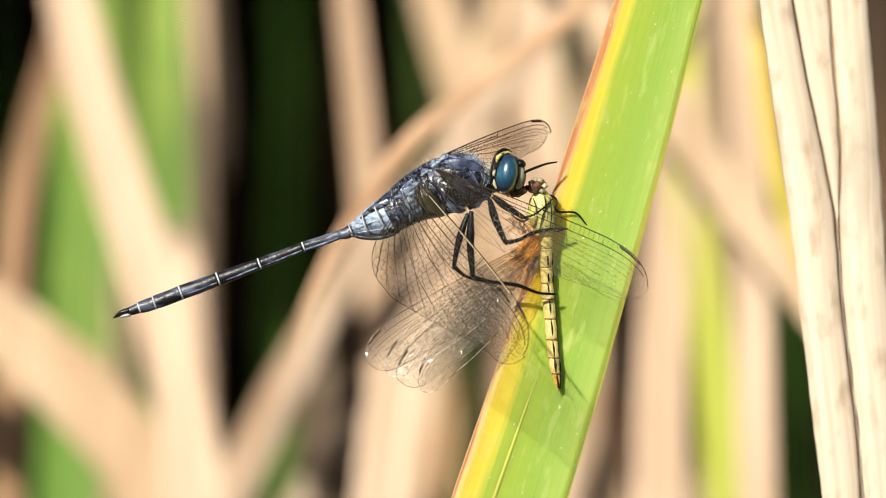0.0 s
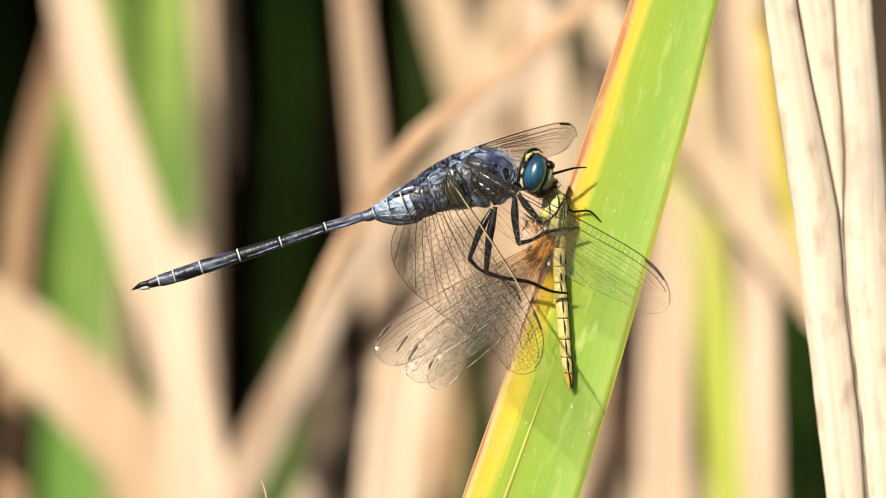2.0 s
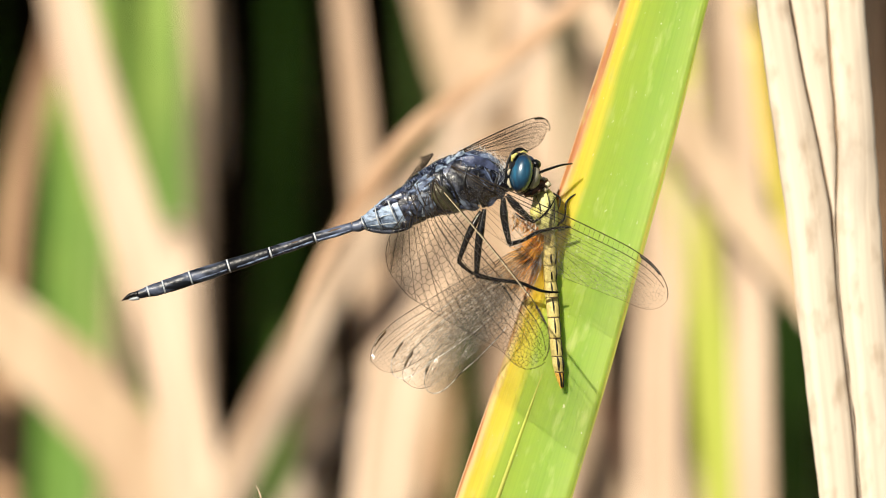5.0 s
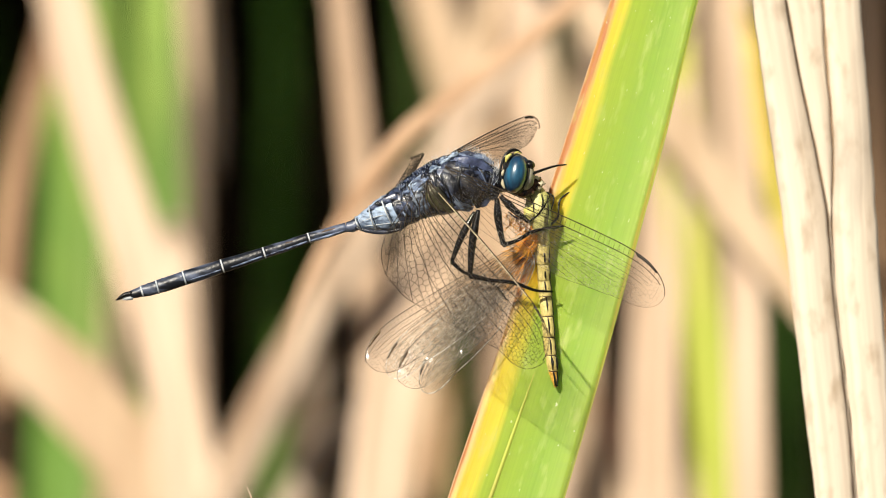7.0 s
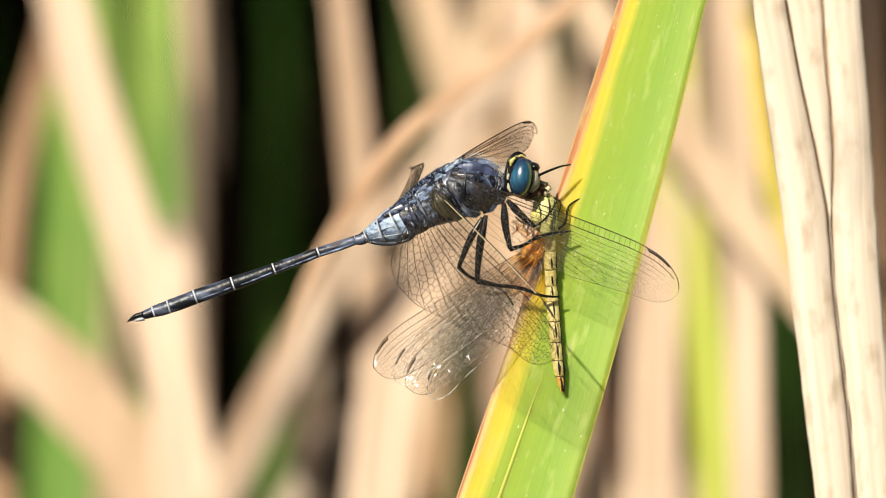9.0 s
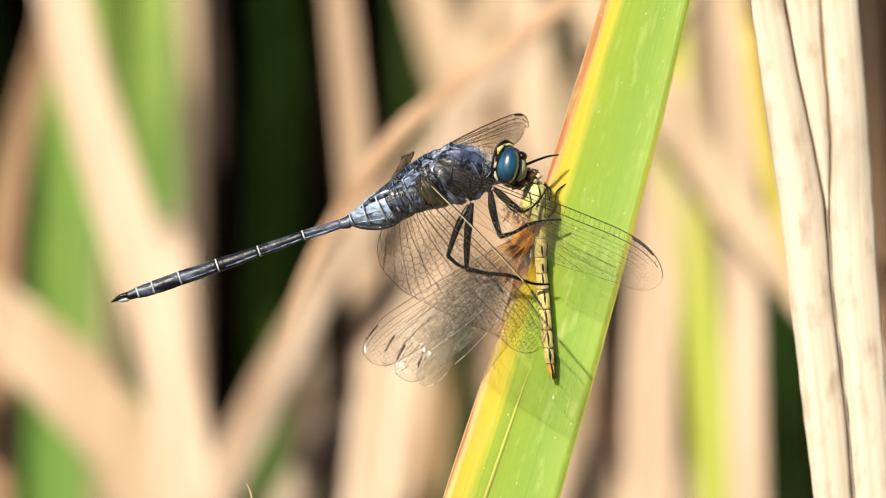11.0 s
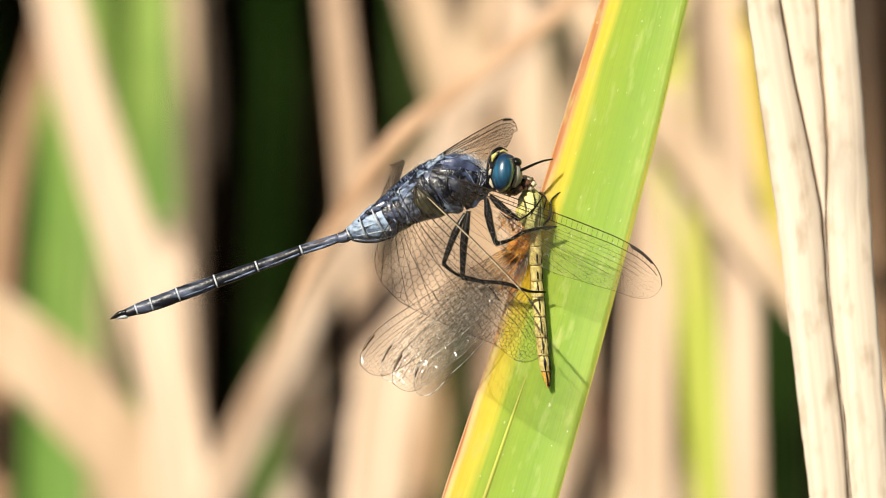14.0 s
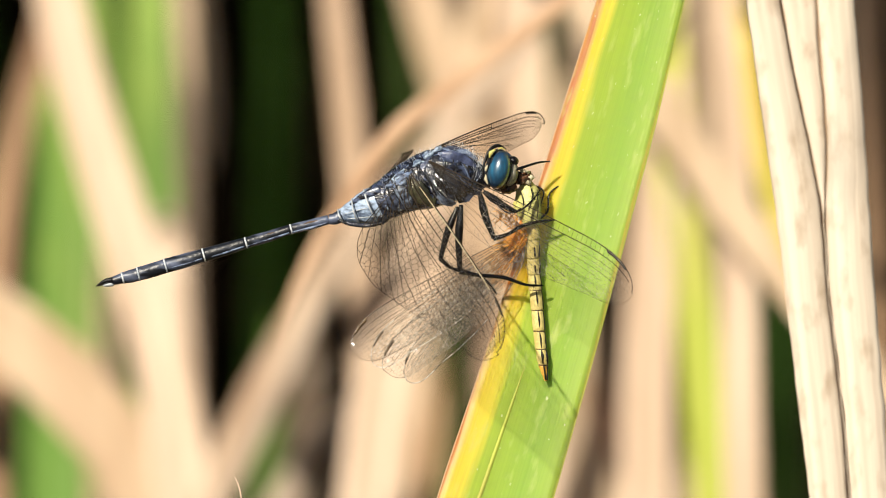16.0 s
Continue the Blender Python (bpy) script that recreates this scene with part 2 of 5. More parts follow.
DRY = "dry straw-coloured reed leaf standing in the reed bed"
LEAVES = [
    # spots from above, depth, width in mm, material, label, height of the tip (0: it hangs)
    ([(112, -20), (165, 180), (232, 400), (300, 620), (350, 900)], 0.42, 9.7, STRAW_PALE, "pale dry reed leaf leaning in the reed bed"),
    ([(128, -20), (98, 100), (60, 230), (24, 400), (12, 560), (0, 900)], 0.50, 5.0, BROWN_LEAF, "rusty brown dry reed leaf leaning in the reed bed"),
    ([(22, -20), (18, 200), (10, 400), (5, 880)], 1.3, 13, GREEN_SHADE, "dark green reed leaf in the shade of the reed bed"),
    ([(282, -20), (286, 200), (292, 450), (310, 880)], 0.56, 8.5, GREEN, "fresh green reed leaf standing in the reed bed"),
    ([(210, -20), (222, 120), (240, 260), (262, 420)], 0.72, 7.5, GREEN_MID, "darker green reed leaf standing in the reed bed"),
    ([(150, 60), (146, 300), (135, 560), (120, 900)], 0.66, 13, GREEN, "fresh green reed leaf standing in the reed bed"),
    # darker than the straw leaves, partly for the shade on its lower part
    ([(346, -20), (344, 150), (342, 400), (338, 900)], 0.66, 6.2, GREY_BROWN, "greyish brown withered reed leaf in the reed bed"),
    ([(352, -60), (360, 40), (370, 130), (382, 220), (392, 320)], 0.58, 6.4, STRAW, "dry straw-coloured reed leaf hanging in the reed bed", 0),
    ([(322, 470), (330, 600), (335, 720), (320, 900)], 0.52, 9.0, STRAW_PALE, "pale dry reed leaf tip in the reed bed", 1.006),
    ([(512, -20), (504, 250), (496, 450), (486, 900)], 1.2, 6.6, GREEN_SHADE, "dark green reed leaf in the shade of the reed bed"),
    ([(622, -20), (640, 180), (655, 360), (672, 600), (680, 900)], 0.43, 5.7, STRAW_ROSE, "rosy brown dry reed leaf standing in the reed bed"),
    ([(700, -20), (705, 160), (712, 320), (722, 560)], 1.3, 8.0, RUST_SHADED, "dark rusty reed leaf in the shade of the reed bed"),
    ([(738, 60), (742, 180), (748, 300), (752, 500)], 1.0, 3.6, GREEN_DARKENED, "green reed leaf in the shade of the reed bed"),
    ([(768, -20), (808, 120), (852, 260), (910, 430)], 0.55, 8.6, STRAW, "dry straw-coloured reed leaf leaning in the reed bed"),
    ([(838, -20), (860, 150), (872, 330), (894, 560), (940, 900)], 0.62, 9.4, STRAW_ROSE, "dull rosy reed leaf standing in the reed bed"),
    ([(948, -20), (958, 200), (968, 450), (980, 900)], 0.46, 9.0, STRAW_PALE, "broad pale dry reed leaf standing in the reed bed"),
    ([(1080, -50), (985, 45), (890, 116), (790, 190), (712, 258), (648, 345), (592, 430), (545, 520), (500, 630)], 0.23, 2.7, STRAW_RUST,
     "rusty brown reed leaf bent down across the others", 0),
    ([(760, 300), (676, 400), (598, 502), (536, 612), (476, 714), (424, 820), (390, 900)], 0.42, 4.6, STRAW_ROSE, "dull straw-coloured reed leaf leaning in the reed bed"),
    # narrow grey leaf added as the dark stripe beside the leaf above
    ([(708, 400), (660, 460), (610, 535), (566, 625), (520, 720), (465, 840)], 0.40, 2.6, DULL_STRAW, "greyish withered reed leaf leaning in the reed bed"),
    ([(-60, 530), (60, 618), (165, 716), (265, 835), (310, 910)], 0.44, 13.2, STRAW, "dry straw-coloured reed leaf fallen against the others"),
    ([(800, 330), (765, 500), (700, 680), (668, 900)], 0.41, 9.2, STRAW_PALE, "pale dry reed leaf leaning in the reed bed", 1.034),
    ([(836, 250), (812, 400), (790, 520), (762, 640), (735, 760), (712, 900)], 0.50, 7.6, STRAW, "dry straw-coloured reed leaf leaning in the reed bed", 1.075),
    ([(1000, -60), (1110, 90), (1215, 235), (1330, 390), (1450, 540)], 0.37, 7.0, STRAW, "dry straw-coloured reed leaf leaning across the others"),
    ([(1050, -60), (1056, 20), (1060, 90), (1056, 160)], 0.56, 5.4, BROWN_LEAF, "brown dry reed leaf hanging in the reed bed", 0),
    ([(1026, 60), (1024, 160), (1022, 260), (1020, 420)], 0.85, 5.0, GREEN_DARKENED, "green reed leaf in the shade of the reed bed"),
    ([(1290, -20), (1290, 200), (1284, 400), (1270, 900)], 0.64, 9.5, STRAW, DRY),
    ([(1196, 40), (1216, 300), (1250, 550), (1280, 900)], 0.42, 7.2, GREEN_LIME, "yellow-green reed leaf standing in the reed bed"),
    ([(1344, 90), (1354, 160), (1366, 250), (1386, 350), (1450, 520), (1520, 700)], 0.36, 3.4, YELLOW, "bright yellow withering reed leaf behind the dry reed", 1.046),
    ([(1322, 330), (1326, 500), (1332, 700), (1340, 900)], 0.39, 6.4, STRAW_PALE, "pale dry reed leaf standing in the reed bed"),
    ([(1404, 440), (1402, 560), (1408, 700), (1416, 900)], 0.8, 5.0, GREEN_DARKENED, "dark green reed leaf behind the dry reed"),
    ([(1180, 340), (1168, 550), (1164, 700), (1166, 900)], 0.42, 8.6, STRAW_PALE, DRY),
    ([(1104, 500), (1104, 620), (1106, 740), (1110, 900)], 0.60, 4.0, RUST_DARK, "dark rusty reed leaf in the reed bed"),
    ([(1046, 560), (1044, 700), (1044, 820), (1044, 920)], 0.55, 7.0, STRAW, DRY),
    ([(1568, -20), (1578, 200), (1590, 500), (1600, 900)], 0.5, 5.5, BROWN_LEAF, "rusty brown reed leaf behind the dry reed"),
    ([(1548, -20), (1552, 120), (1560, 240), (1570, 420)], 0.60, 5.0, GREY_BROWN, "brown withered reed leaf behind the dry reed"),
    ([(512, 690), (512, 760), (508, 830), (500, 930)], 0.66, 3.6, GREEN_MID, "green reed leaf tip low in the reed bed", 0.985),
    ([(566, 660), (562, 770), (552, 850), (540, 930)], 0.66, 5.6, GREY_BROWN, "brown withered reed leaf tip low in the reed bed", 0.984),
    ([(590, 790), (556, 840), (510, 910)], 0.48, 4.6, DULL_STRAW, "dull withered reed leaf leaning low in the reed bed", 0.972),
    ([(788, 740), (784, 790), (778, 850), (770, 930)], 0.7, 6.0, BROWN_LEAF, "brown dry reed leaf tip low in the reed bed", 0.976),
    ([(800, 600), (806, 700), (808, 800), (810, 920)], 0.95, 6, GREEN_DARKENED, "dark green reed leaf tip in the shade of the reed bed", 0.995),
]
for k, (spots, y, mm, mat, label, *top) in enumerate(LEAVES):
    reed_leaf(spots, y, mm, mat, label, seed=k + 1, tall=top[0] if top else 1.75)


def build_thicket():
    """The deep of the reed bed: leaves standing in the shade, and taller ones added to arch forward and shade them,
    joined.
    """
    rng = random.Random(5)
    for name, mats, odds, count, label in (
            ("reed_thicket", (THICKET_SHADE, GREEN_DARKENED, STRAW_GREY), (8, 1, 0), 2900, "dense reed bed of near-black and green leaves, its shade in their colour"),
            # unseen tops added above the view to keep the sun off the thicket
            ("shading_reeds", (GREEN, STRAW, GREEN_DARKENED), (3, 4, 3), 1900, "dense tall reeds added to arch out of view and shade the reed bed")):
        bm = bmesh.new()
        uv = bm.loops.layers.uv.new("uv")
        for k in range(count):
            w = rng.uniform(0.008, 0.02)
            if name == "reed_thicket":
                x, y = rng.uniform(-1.4, 1.4), 1.7 + 2.2 * rng.random() ** 0.8
                h, lean, bend = 2.0 * rng.uniform(0.8, 1.1), rng.uniform(-0.35, 0.35), rng.uniform(-0.3, 0.1)
                path = [Vector((x + lean * s * h * 0.4, y + bend * s * s, h * s - 0.02)) for s in (j / 7 for j in range(8))]
            else:
                x, y = rng.uniform(-1.8, 1.2), rng.uniform(1.95, 2.8)
                lean, front = rng.uniform(-0.3, 0.3), rng.uniform(0.90, 1.55)
                peak, drop = rng.uniform(1.55, 1.9), rng.uniform(1.09, 1.45)
                path = glide([(x, y, -0.02), (x + lean * 0.2, y - 0.03, 1.15), (x + lean * 0.5, y * 0.6 + front * 0.4, peak),
                              (x + lean * 0.8, y * 0.2 + front * 0.8, peak * 0.55 + drop * 0.45), (x + lean, front, drop)], 12)
            rows = []
            a = rng.uniform(-0.25, 0.25)
            for j, c in enumerate(path):
                s = j / (len(path) - 1)
                side = Vector((math.cos(a), math.sin(a), 0)) * w * (1 - 0.9 * s ** 4) / 2
                rows.append([bm.verts.new(c - side), bm.verts.new(c + Vector((0, 0.0012, 0))), bm.verts.new(c + side)])
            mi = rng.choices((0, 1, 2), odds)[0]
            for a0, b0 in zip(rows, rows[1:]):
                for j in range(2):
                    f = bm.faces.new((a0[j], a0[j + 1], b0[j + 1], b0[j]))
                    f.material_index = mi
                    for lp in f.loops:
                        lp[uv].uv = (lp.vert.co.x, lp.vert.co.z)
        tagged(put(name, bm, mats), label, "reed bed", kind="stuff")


build_thicket()


# ---- the dry reed beside the blade ----
def build_dry_reed():
    m, n, ln, b = shader("bleached_straw", 0.6)
    streak = texture(n, ln, "noise", 900, (1, 0.02, 1), 4, "UV")
    blot = texture(n, ln, "noise", 420, (1, 1, 0.45), 8)
    tone = ramp(n, ((0.3, (0.62, 0.51, 0.40)), (0.62, (0.78, 0.68, 0.555))))
    ln.new(streak, tone.inputs[0])
    where = ramp(n, ((0.52, (0, 0, 0)), (0.72, (0.7, 0.7, 0.7))))
    ln.new(blot, where.inputs[0])
    stain = mixed(n, ln, where.outputs[0], tone.outputs[0], (0.42, 0.31, 0.21))
    mould = texture(n, ln, "noise", 120, (1, 1, 0.3), 5)
    grey = ramp(n, ((0.60, (0, 0, 0)), (0.74, (0.45, 0.45, 0.45))))
    ln.new(mould, grey.inputs[0])
    ln.new(mixed(n, ln, grey.outputs[0], stain, (0.36, 0.31, 0.26)), b.inputs["Base Color"])
    bumped(n, ln, b, streak, 0.4, 0.0004)
    reed = empty("dry_reed", (at(1560, 900, -0.036).x, -0.036, 0.0))
    tagged(reed, "bleached dry reed of split overlapping leaf sheaths", "reed")
    m2, n2, ln2, b2 = shader("inner_pith", 0.8)
    pith = ramp(n2, ((0.35, (0.30, 0.20, 0.13)), (0.65, (0.46, 0.33, 0.22))))
    ln2.new(texture(n2, ln2, "noise", 700, (1, 1, 0.2), 4), pith.inputs[0])
    ln2.new(pith.outputs[0], b2.inputs["Base Color"])
    marks = (-10, 140, 270, 400, 520, 650, 760, 890)
    left = (1342, 1362, 1380, 1398, 1412, 1428, 1440, 1457)
    crack = (1401, 1428, 1456, 1480, 1488, 1503, 1516, 1526)
    split = (1468, 1478, 1488, 1484, 1490, 1505, 1518, 1528)
    right = (1535, 1547, 1557, 1566, 1574, 1584, 1592, 1602)
    strips = (("sheath", left, [c - 2 for c in crack], -0.0362, -0.09, m, 1), ("sheath", [c + 2 for c in crack], [c - 1.5 for c in split], -0.0352, -0.06, m, 2),
              ("sheath", [c + 2 for c in split], right, -0.0360, -0.10, m, 3), ("inner_stem", [c + 25 for c in left], [c - 25 for c in right], -0.0344, -0.1, m2, 4))
    for name, lo, hi, y, cup, mat, seed in strips:
        spots = [((a + b) / 2, v) for v, a, b in zip(marks, lo, hi)]
        path = glide(stand(spots, y, 1.6, 1.0, 0.02), 110)
        zs = [at(0, v, y).z for v in marks][::-1]
        ws = [max(b - a, 2.0) * U * (1 + y / REACH) * 0.985 for a, b in zip(lo, hi)][::-1]
        zs, ws = [0.0, *zs, 1.6], [ws[0], *ws, ws[-1] * 0.2]
        widths = [float(np.interp(p.z, zs, ws)) for p in path]
        for p in path:
            p.x += 0.00012 * noise.noise(Vector((p.z * 300, seed, 0)))
        bm = bmesh.new()
        blade_mesh(bm, path, widths, 0.0007, Vector((0.05, -1, 0)), cup, 10, seed=seed)
        part(name, bm, mat, reed, "dark inner stem seen through the cracks" if mat is m2 else "")


build_dry_reed()


# ---- the green blade ----
def blade_material():
    m, n, ln, b = shader("green_blade", 0.42)
    tc, sep = n.new("ShaderNodeTexCoord"), n.new("ShaderNodeSeparateXYZ")
    ln.new(tc.outputs["UV"], sep.inputs[0])
    streak = texture(n, ln, "noise", 3400, (1, 0.006, 1), 3, "UV")
    cells = texture(n, ln, "noise", 700, (1, 0.25, 1), 3, "UV")
    wob = texture(n, ln, "noise", 260, (1, 0.12, 1), 3, "UV")

    def op(kind, a, c):
        x = n.new("ShaderNodeMath")
        x.operation = kind
        for k, v in enumerate((a, c)):
            if isinstance(v, (int, float)):
                x.inputs[k].default_value = v
            else:
                ln.new(v, x.inputs[k])
        return x.outputs[0]

    across = op("ADD", sep.outputs[0], op("MULTIPLY", op("SUBTRACT", wob, 0.5), 0.0024))
    band = op("ADD", op("MULTIPLY", across, 80.0), 0.5)
    col = ramp(n, ((0.016, (0.46, 0.16, 0.05)), (0.036, (0.74, 0.45, 0.19)), (0.065, (0.80, 0.57, 0.15)), (0.10, (0.81, 0.62, 0.07)), (0.18, (0.76, 0.65, 0.08)),
                   (0.27, (0.37, 0.50, 0.065)), (0.70, (0.265, 0.43, 0.055)), (0.97, (0.34, 0.49, 0.085)), (0.995, (0.62, 0.58, 0.12))))
    ln.new(band, col.inputs[0])
    dark = ramp(n, ((0.35, (0.94, 0.95, 0.90)), (0.6, (1.02, 1.02, 1.0))))
    ln.new(streak, dark.inputs[0])
    c1 = mixed(n, ln, 1.0, col.outputs[0], dark.outputs[0], "MULTIPLY")
    pale = ramp(n, ((0.56, (0, 0, 0)), (0.76, (0.6, 0.6, 0.6))))
    ln.new(cells, pale.inputs[0])
    c2 = mixed(n, ln, pale.outputs[0], c1, (0.56, 0.64, 0.22))
    dots = texture(n, ln, "noise", 1500, (1, 0.5, 1), 2, "UV")
    dot = ramp(n, ((0.695, (0, 0, 0)), (0.76, (0.8, 0.8, 0.8))))
    ln.new(dots, dot.inputs[0])
    c3 = mixed(n, ln, dot.outputs[0], c2, (0.70, 0.74, 0.50))
    rust = texture(n, ln, "noise", 420, (1, 0.05, 1), 4, "UV")
    worn = ramp(n, ((0.60, (0, 0, 0)), (0.68, (1, 1, 1))))
    ln.new(rust, worn.inputs[0])
    side = ramp(n, ((0.05, (0.8, 0.8, 0.8)), (0.20, (0.45, 0.45, 0.45)), (0.27, (0.3, 0.3, 0.3)), (0.31, (0, 0, 0))))
    ln.new(band, side.inputs[0])
    both = mixed(n, ln, 1.0, worn.outputs[0], side.outputs[0], "MULTIPLY")
    ln.new(mixed(n, ln, both, c3, (0.62, 0.34, 0.07)), b.inputs["Base Color"])
    bumped(n, ln, b, streak, 0.09, 0.0003)
    b.inputs["Subsurface Weight"].default_value = 0.65
    b.inputs["Subsurface Radius"].default_value = (0.0022, 0.0026, 0.0008)
    b.inputs["Subsurface Scale"].default_value = 1.0
    return m


def build_blade():
    blade = empty("green_reed", (at(905, 882).x - 0.22, 0.0, 0.0))
    mid = [(1167, 0), (1108, 210), (1043, 430), (980, 640), (903, 882)]
    pts = [at(u, v, 0.0) for u, v in mid][::-1]
    d0, d1 = (pts[1] - pts[0]).normalized(), (pts[-1] - pts[-2]).normalized()
    path = [Vector((pts[0].x - 0.2, 0.02, -0.03)), pts[0] - d0 * 0.55, pts[0] - d0 * 0.15, *pts, pts[-1] + d1 * 0.12, pts[-1] + d1 * 0.35]
    path = glide(path, 90)
    wide = [(-0.1, 15.5), (0.5, 15.5), (0.967, 14.4), (1.0, 12.95), (1.016, 12.2), (1.033, 10.8), (1.15, 7.5), (1.4, 0.6)]
    widths = [float(np.interp(p.z, [a for a, _ in wide], [w for _, w in wide])) / 1000 for p in path]
    bm = bmesh.new()
    blade_mesh(bm, path, widths, 0.0010, Vector((0, -1, 0)), 0.07, 14, even=0.0125)
    tagged(blade, "green reed blade with a yellow margin and rusty edge", "reed")
    part("leaf_blade", bm, blade_material(), blade)
    rib = [at(u, v, 0.00004) for u, v in ((968, 618), (950, 668), (928, 730), (902, 803), (874, 882), (800, 1090))]
    bm = bmesh.new()
    tube(bm, glide(rib, 40), [r * U for r in between([0.6, 3.0, 3.8, 4.4, 4.8, 4.8], 40)], 8)
    part("midrib", bm, GREEN_LIME, blade, "pale yellow rib along the blade")
    edge = [path[k] - Vector((widths[k] * 0.5 * 0.965, widths[k] * 0.03, -widths[k] * 0.5 * 0.26)) for k in range(len(path))]
    bm = bmesh.new()
    tube(bm, edge[20:80], 0.00015, 6)
    part("margin", bm, STRAW_RUST, blade, "rusty brown dried margin")
    edge = [path[k] + Vector((widths[k] * 0.5 * 0.965, -widths[k] * 0.03 - 0.0003, -widths[k] * 0.5 * 0.26)) for k in range(len(path))]
    bm = bmesh.new()
    tube(bm, edge[20:80], 0.00006, 6)
    part("margin", bm, GREEN_LIME, blade, "thin pale yellow margin")
    return blade


blade = build_blade()


def build_wisp():
    bm = bmesh.new()
    path = glide([at(478, 960, 0.01), at(470, 880, 0.006), at(466, 862, 0.006), at(459, 846, 0.006)], 16)
    tube(bm, path, [r * U for r in between([1.8, 1.4, 1.2, 0.4], 16)], 6)
    path = [at(500, 13000, 0.05), at(495, 6000, 0.04), at(478, 960, 0.01)]
    tube(bm, glide(path, 20), [r * U for r in between([8, 7, 5, 3], 20)], 6)
    return tagged(put("grass_wisp", bm, STRAW_PALE, origin=(at(500, 0).x, 0.05, 0)), "thin pale wisp of dry grass below the dragonfly", "grass")


wisp = build_wisp()


# ---- the two dragonflies ----
def skin(name, dark, light, scale, lo=0.4, hi=0.62, rough=0.35, stretch=(1, 1, 1), bump=0.4, sheen=0.5, coat=0.0):
    """Insect cuticle: dark shell with a pale waxy bloom that wears off in patches."""
    m, n, ln, b = shader(name, rough)
    b.inputs["Specular IOR Level"].default_value = sheen
    a = texture(n, ln, "noise", scale, stretch, 9)
    r = ramp(n, ((lo, dark), (hi, light)))
    ln.new(a, r.inputs[0])
    fine = texture(n, ln, "noise", scale * 7, (1, 1, 1), 3)
    f = ramp(n, ((0.3, (0.75, 0.75, 0.75)), (0.7, (1.15, 1.15, 1.15))))
    ln.new(fine, f.inputs[0])
    ln.new(mixed(n, ln, 1.0, r.outputs[0], f.outputs[0], "MULTIPLY"), b.inputs["Base Color"])
    bumped(n, ln, b, fine, bump, 0.0002)
    b.inputs["Coat Weight"].default_value = coat
    b.inputs["Coat Roughness"].default_value = 0.18
    return m


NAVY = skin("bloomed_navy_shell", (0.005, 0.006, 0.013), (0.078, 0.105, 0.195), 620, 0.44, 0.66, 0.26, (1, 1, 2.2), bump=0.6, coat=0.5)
NAVY_PALE = skin("pale_blue_bloom", (0.018, 0.026, 0.06), (0.23, 0.31, 0.49), 900, 0.38, 0.62, 0.3, (1, 1, 2), bump=0.8, coat=0.15)
NAVY_DARK = skin("dark_side_shell", (0.006, 0.007, 0.012), (0.055, 0.065, 0.10), 700, 0.4, 0.70, 0.24, bump=0.6, coat=0.3)
SLATE = skin("slate_blue_shell", (0.02, 0.026, 0.06), (0.09, 0.115, 0.225), 600, 0.38, 0.64, 0.3, bump=0.5, coat=0.2)
ICE = skin("ice_blue_bloom", (0.10, 0.15, 0.25), (0.52, 0.64, 0.82), 1500, 0.38, 0.60, 0.4, bump=0.9, sheen=0.4)
SWOLLEN = skin("powder_blue_shell", (0.10, 0.14, 0.22), (0.42, 0.55, 0.76), 1000, 0.36, 0.62, 0.3, (1, 1, 2.2), bump=0.6, coat=0.2)
LEG = skin("black_leg_shell", (0.003, 0.003, 0.004), (0.012, 0.011, 0.012), 500, 0.45, 0.75, 0.2, sheen=0.5, bump=0.1, coat=0.5)
OLIVE = skin("olive_side_plate", (0.022, 0.024, 0.016), (0.085, 0.085, 0.045), 600, 0.4, 0.65, 0.3)
BLACK = skin("black_shell", (0.004, 0.004, 0.005), (0.016, 0.016, 0.020), 900, 0.45, 0.75, 0.3, sheen=0.3, coat=0.3)
TAIL = skin("blue_black_tail", (0.007, 0.009, 0.015), (0.13, 0.16, 0.25), 420, 0.42, 0.64, 0.38, (0.4, 1, 1.6), bump=0.25)
RING = skin("pale_joint", (0.40, 0.46, 0.52), (0.66, 0.70, 0.74), 900, 0.3, 0.6, 0.5)
BROWN = skin("brown_streak", (0.05, 0.034, 0.026), (0.16, 0.105, 0.075), 500, 0.36, 0.62, 0.6, (0.5, 1, 1.5), sheen=0.2, bump=0.1)
CREAM = skin("cream_face", (0.42, 0.38, 0.26), (0.66, 0.60, 0.42), 900, 0.3, 0.6, 0.45)
FACE = skin("grey_cream_face", (0.30, 0.28, 0.22), (0.48, 0.45, 0.36), 900, 0.3, 0.6, 0.4)
LEMON = skin("lemon_plate", (0.52, 0.46, 0.10), (0.70, 0.66, 0.22), 900, 0.3, 0.6, 0.45)
PREY = skin("yellow_shell", (0.56, 0.44, 0.13), (0.78, 0.66, 0.26), 700, 0.3, 0.6, 0.4)
PREY_GREEN = skin("yellow_green_shell", (0.45, 0.44, 0.13), (0.70, 0.67, 0.27), 600, 0.3, 0.6, 0.4)
PREY_ORANGE = skin("orange_tip_shell", (0.66, 0.30, 0.05), (0.80, 0.46, 0.08), 700, 0.3, 0.6, 0.4)
GORE = skin("chewed_brown", (0.03, 0.013, 0.008), (0.24, 0.10, 0.045), 1300, 0.4, 0.7, 0.25, bump=1.0, coat=0.3)
AMBER = skin("amber_fibre", (0.78, 0.27, 0.025), (0.95, 0.48, 0.05), 900, 0.3, 0.6, 0.35)


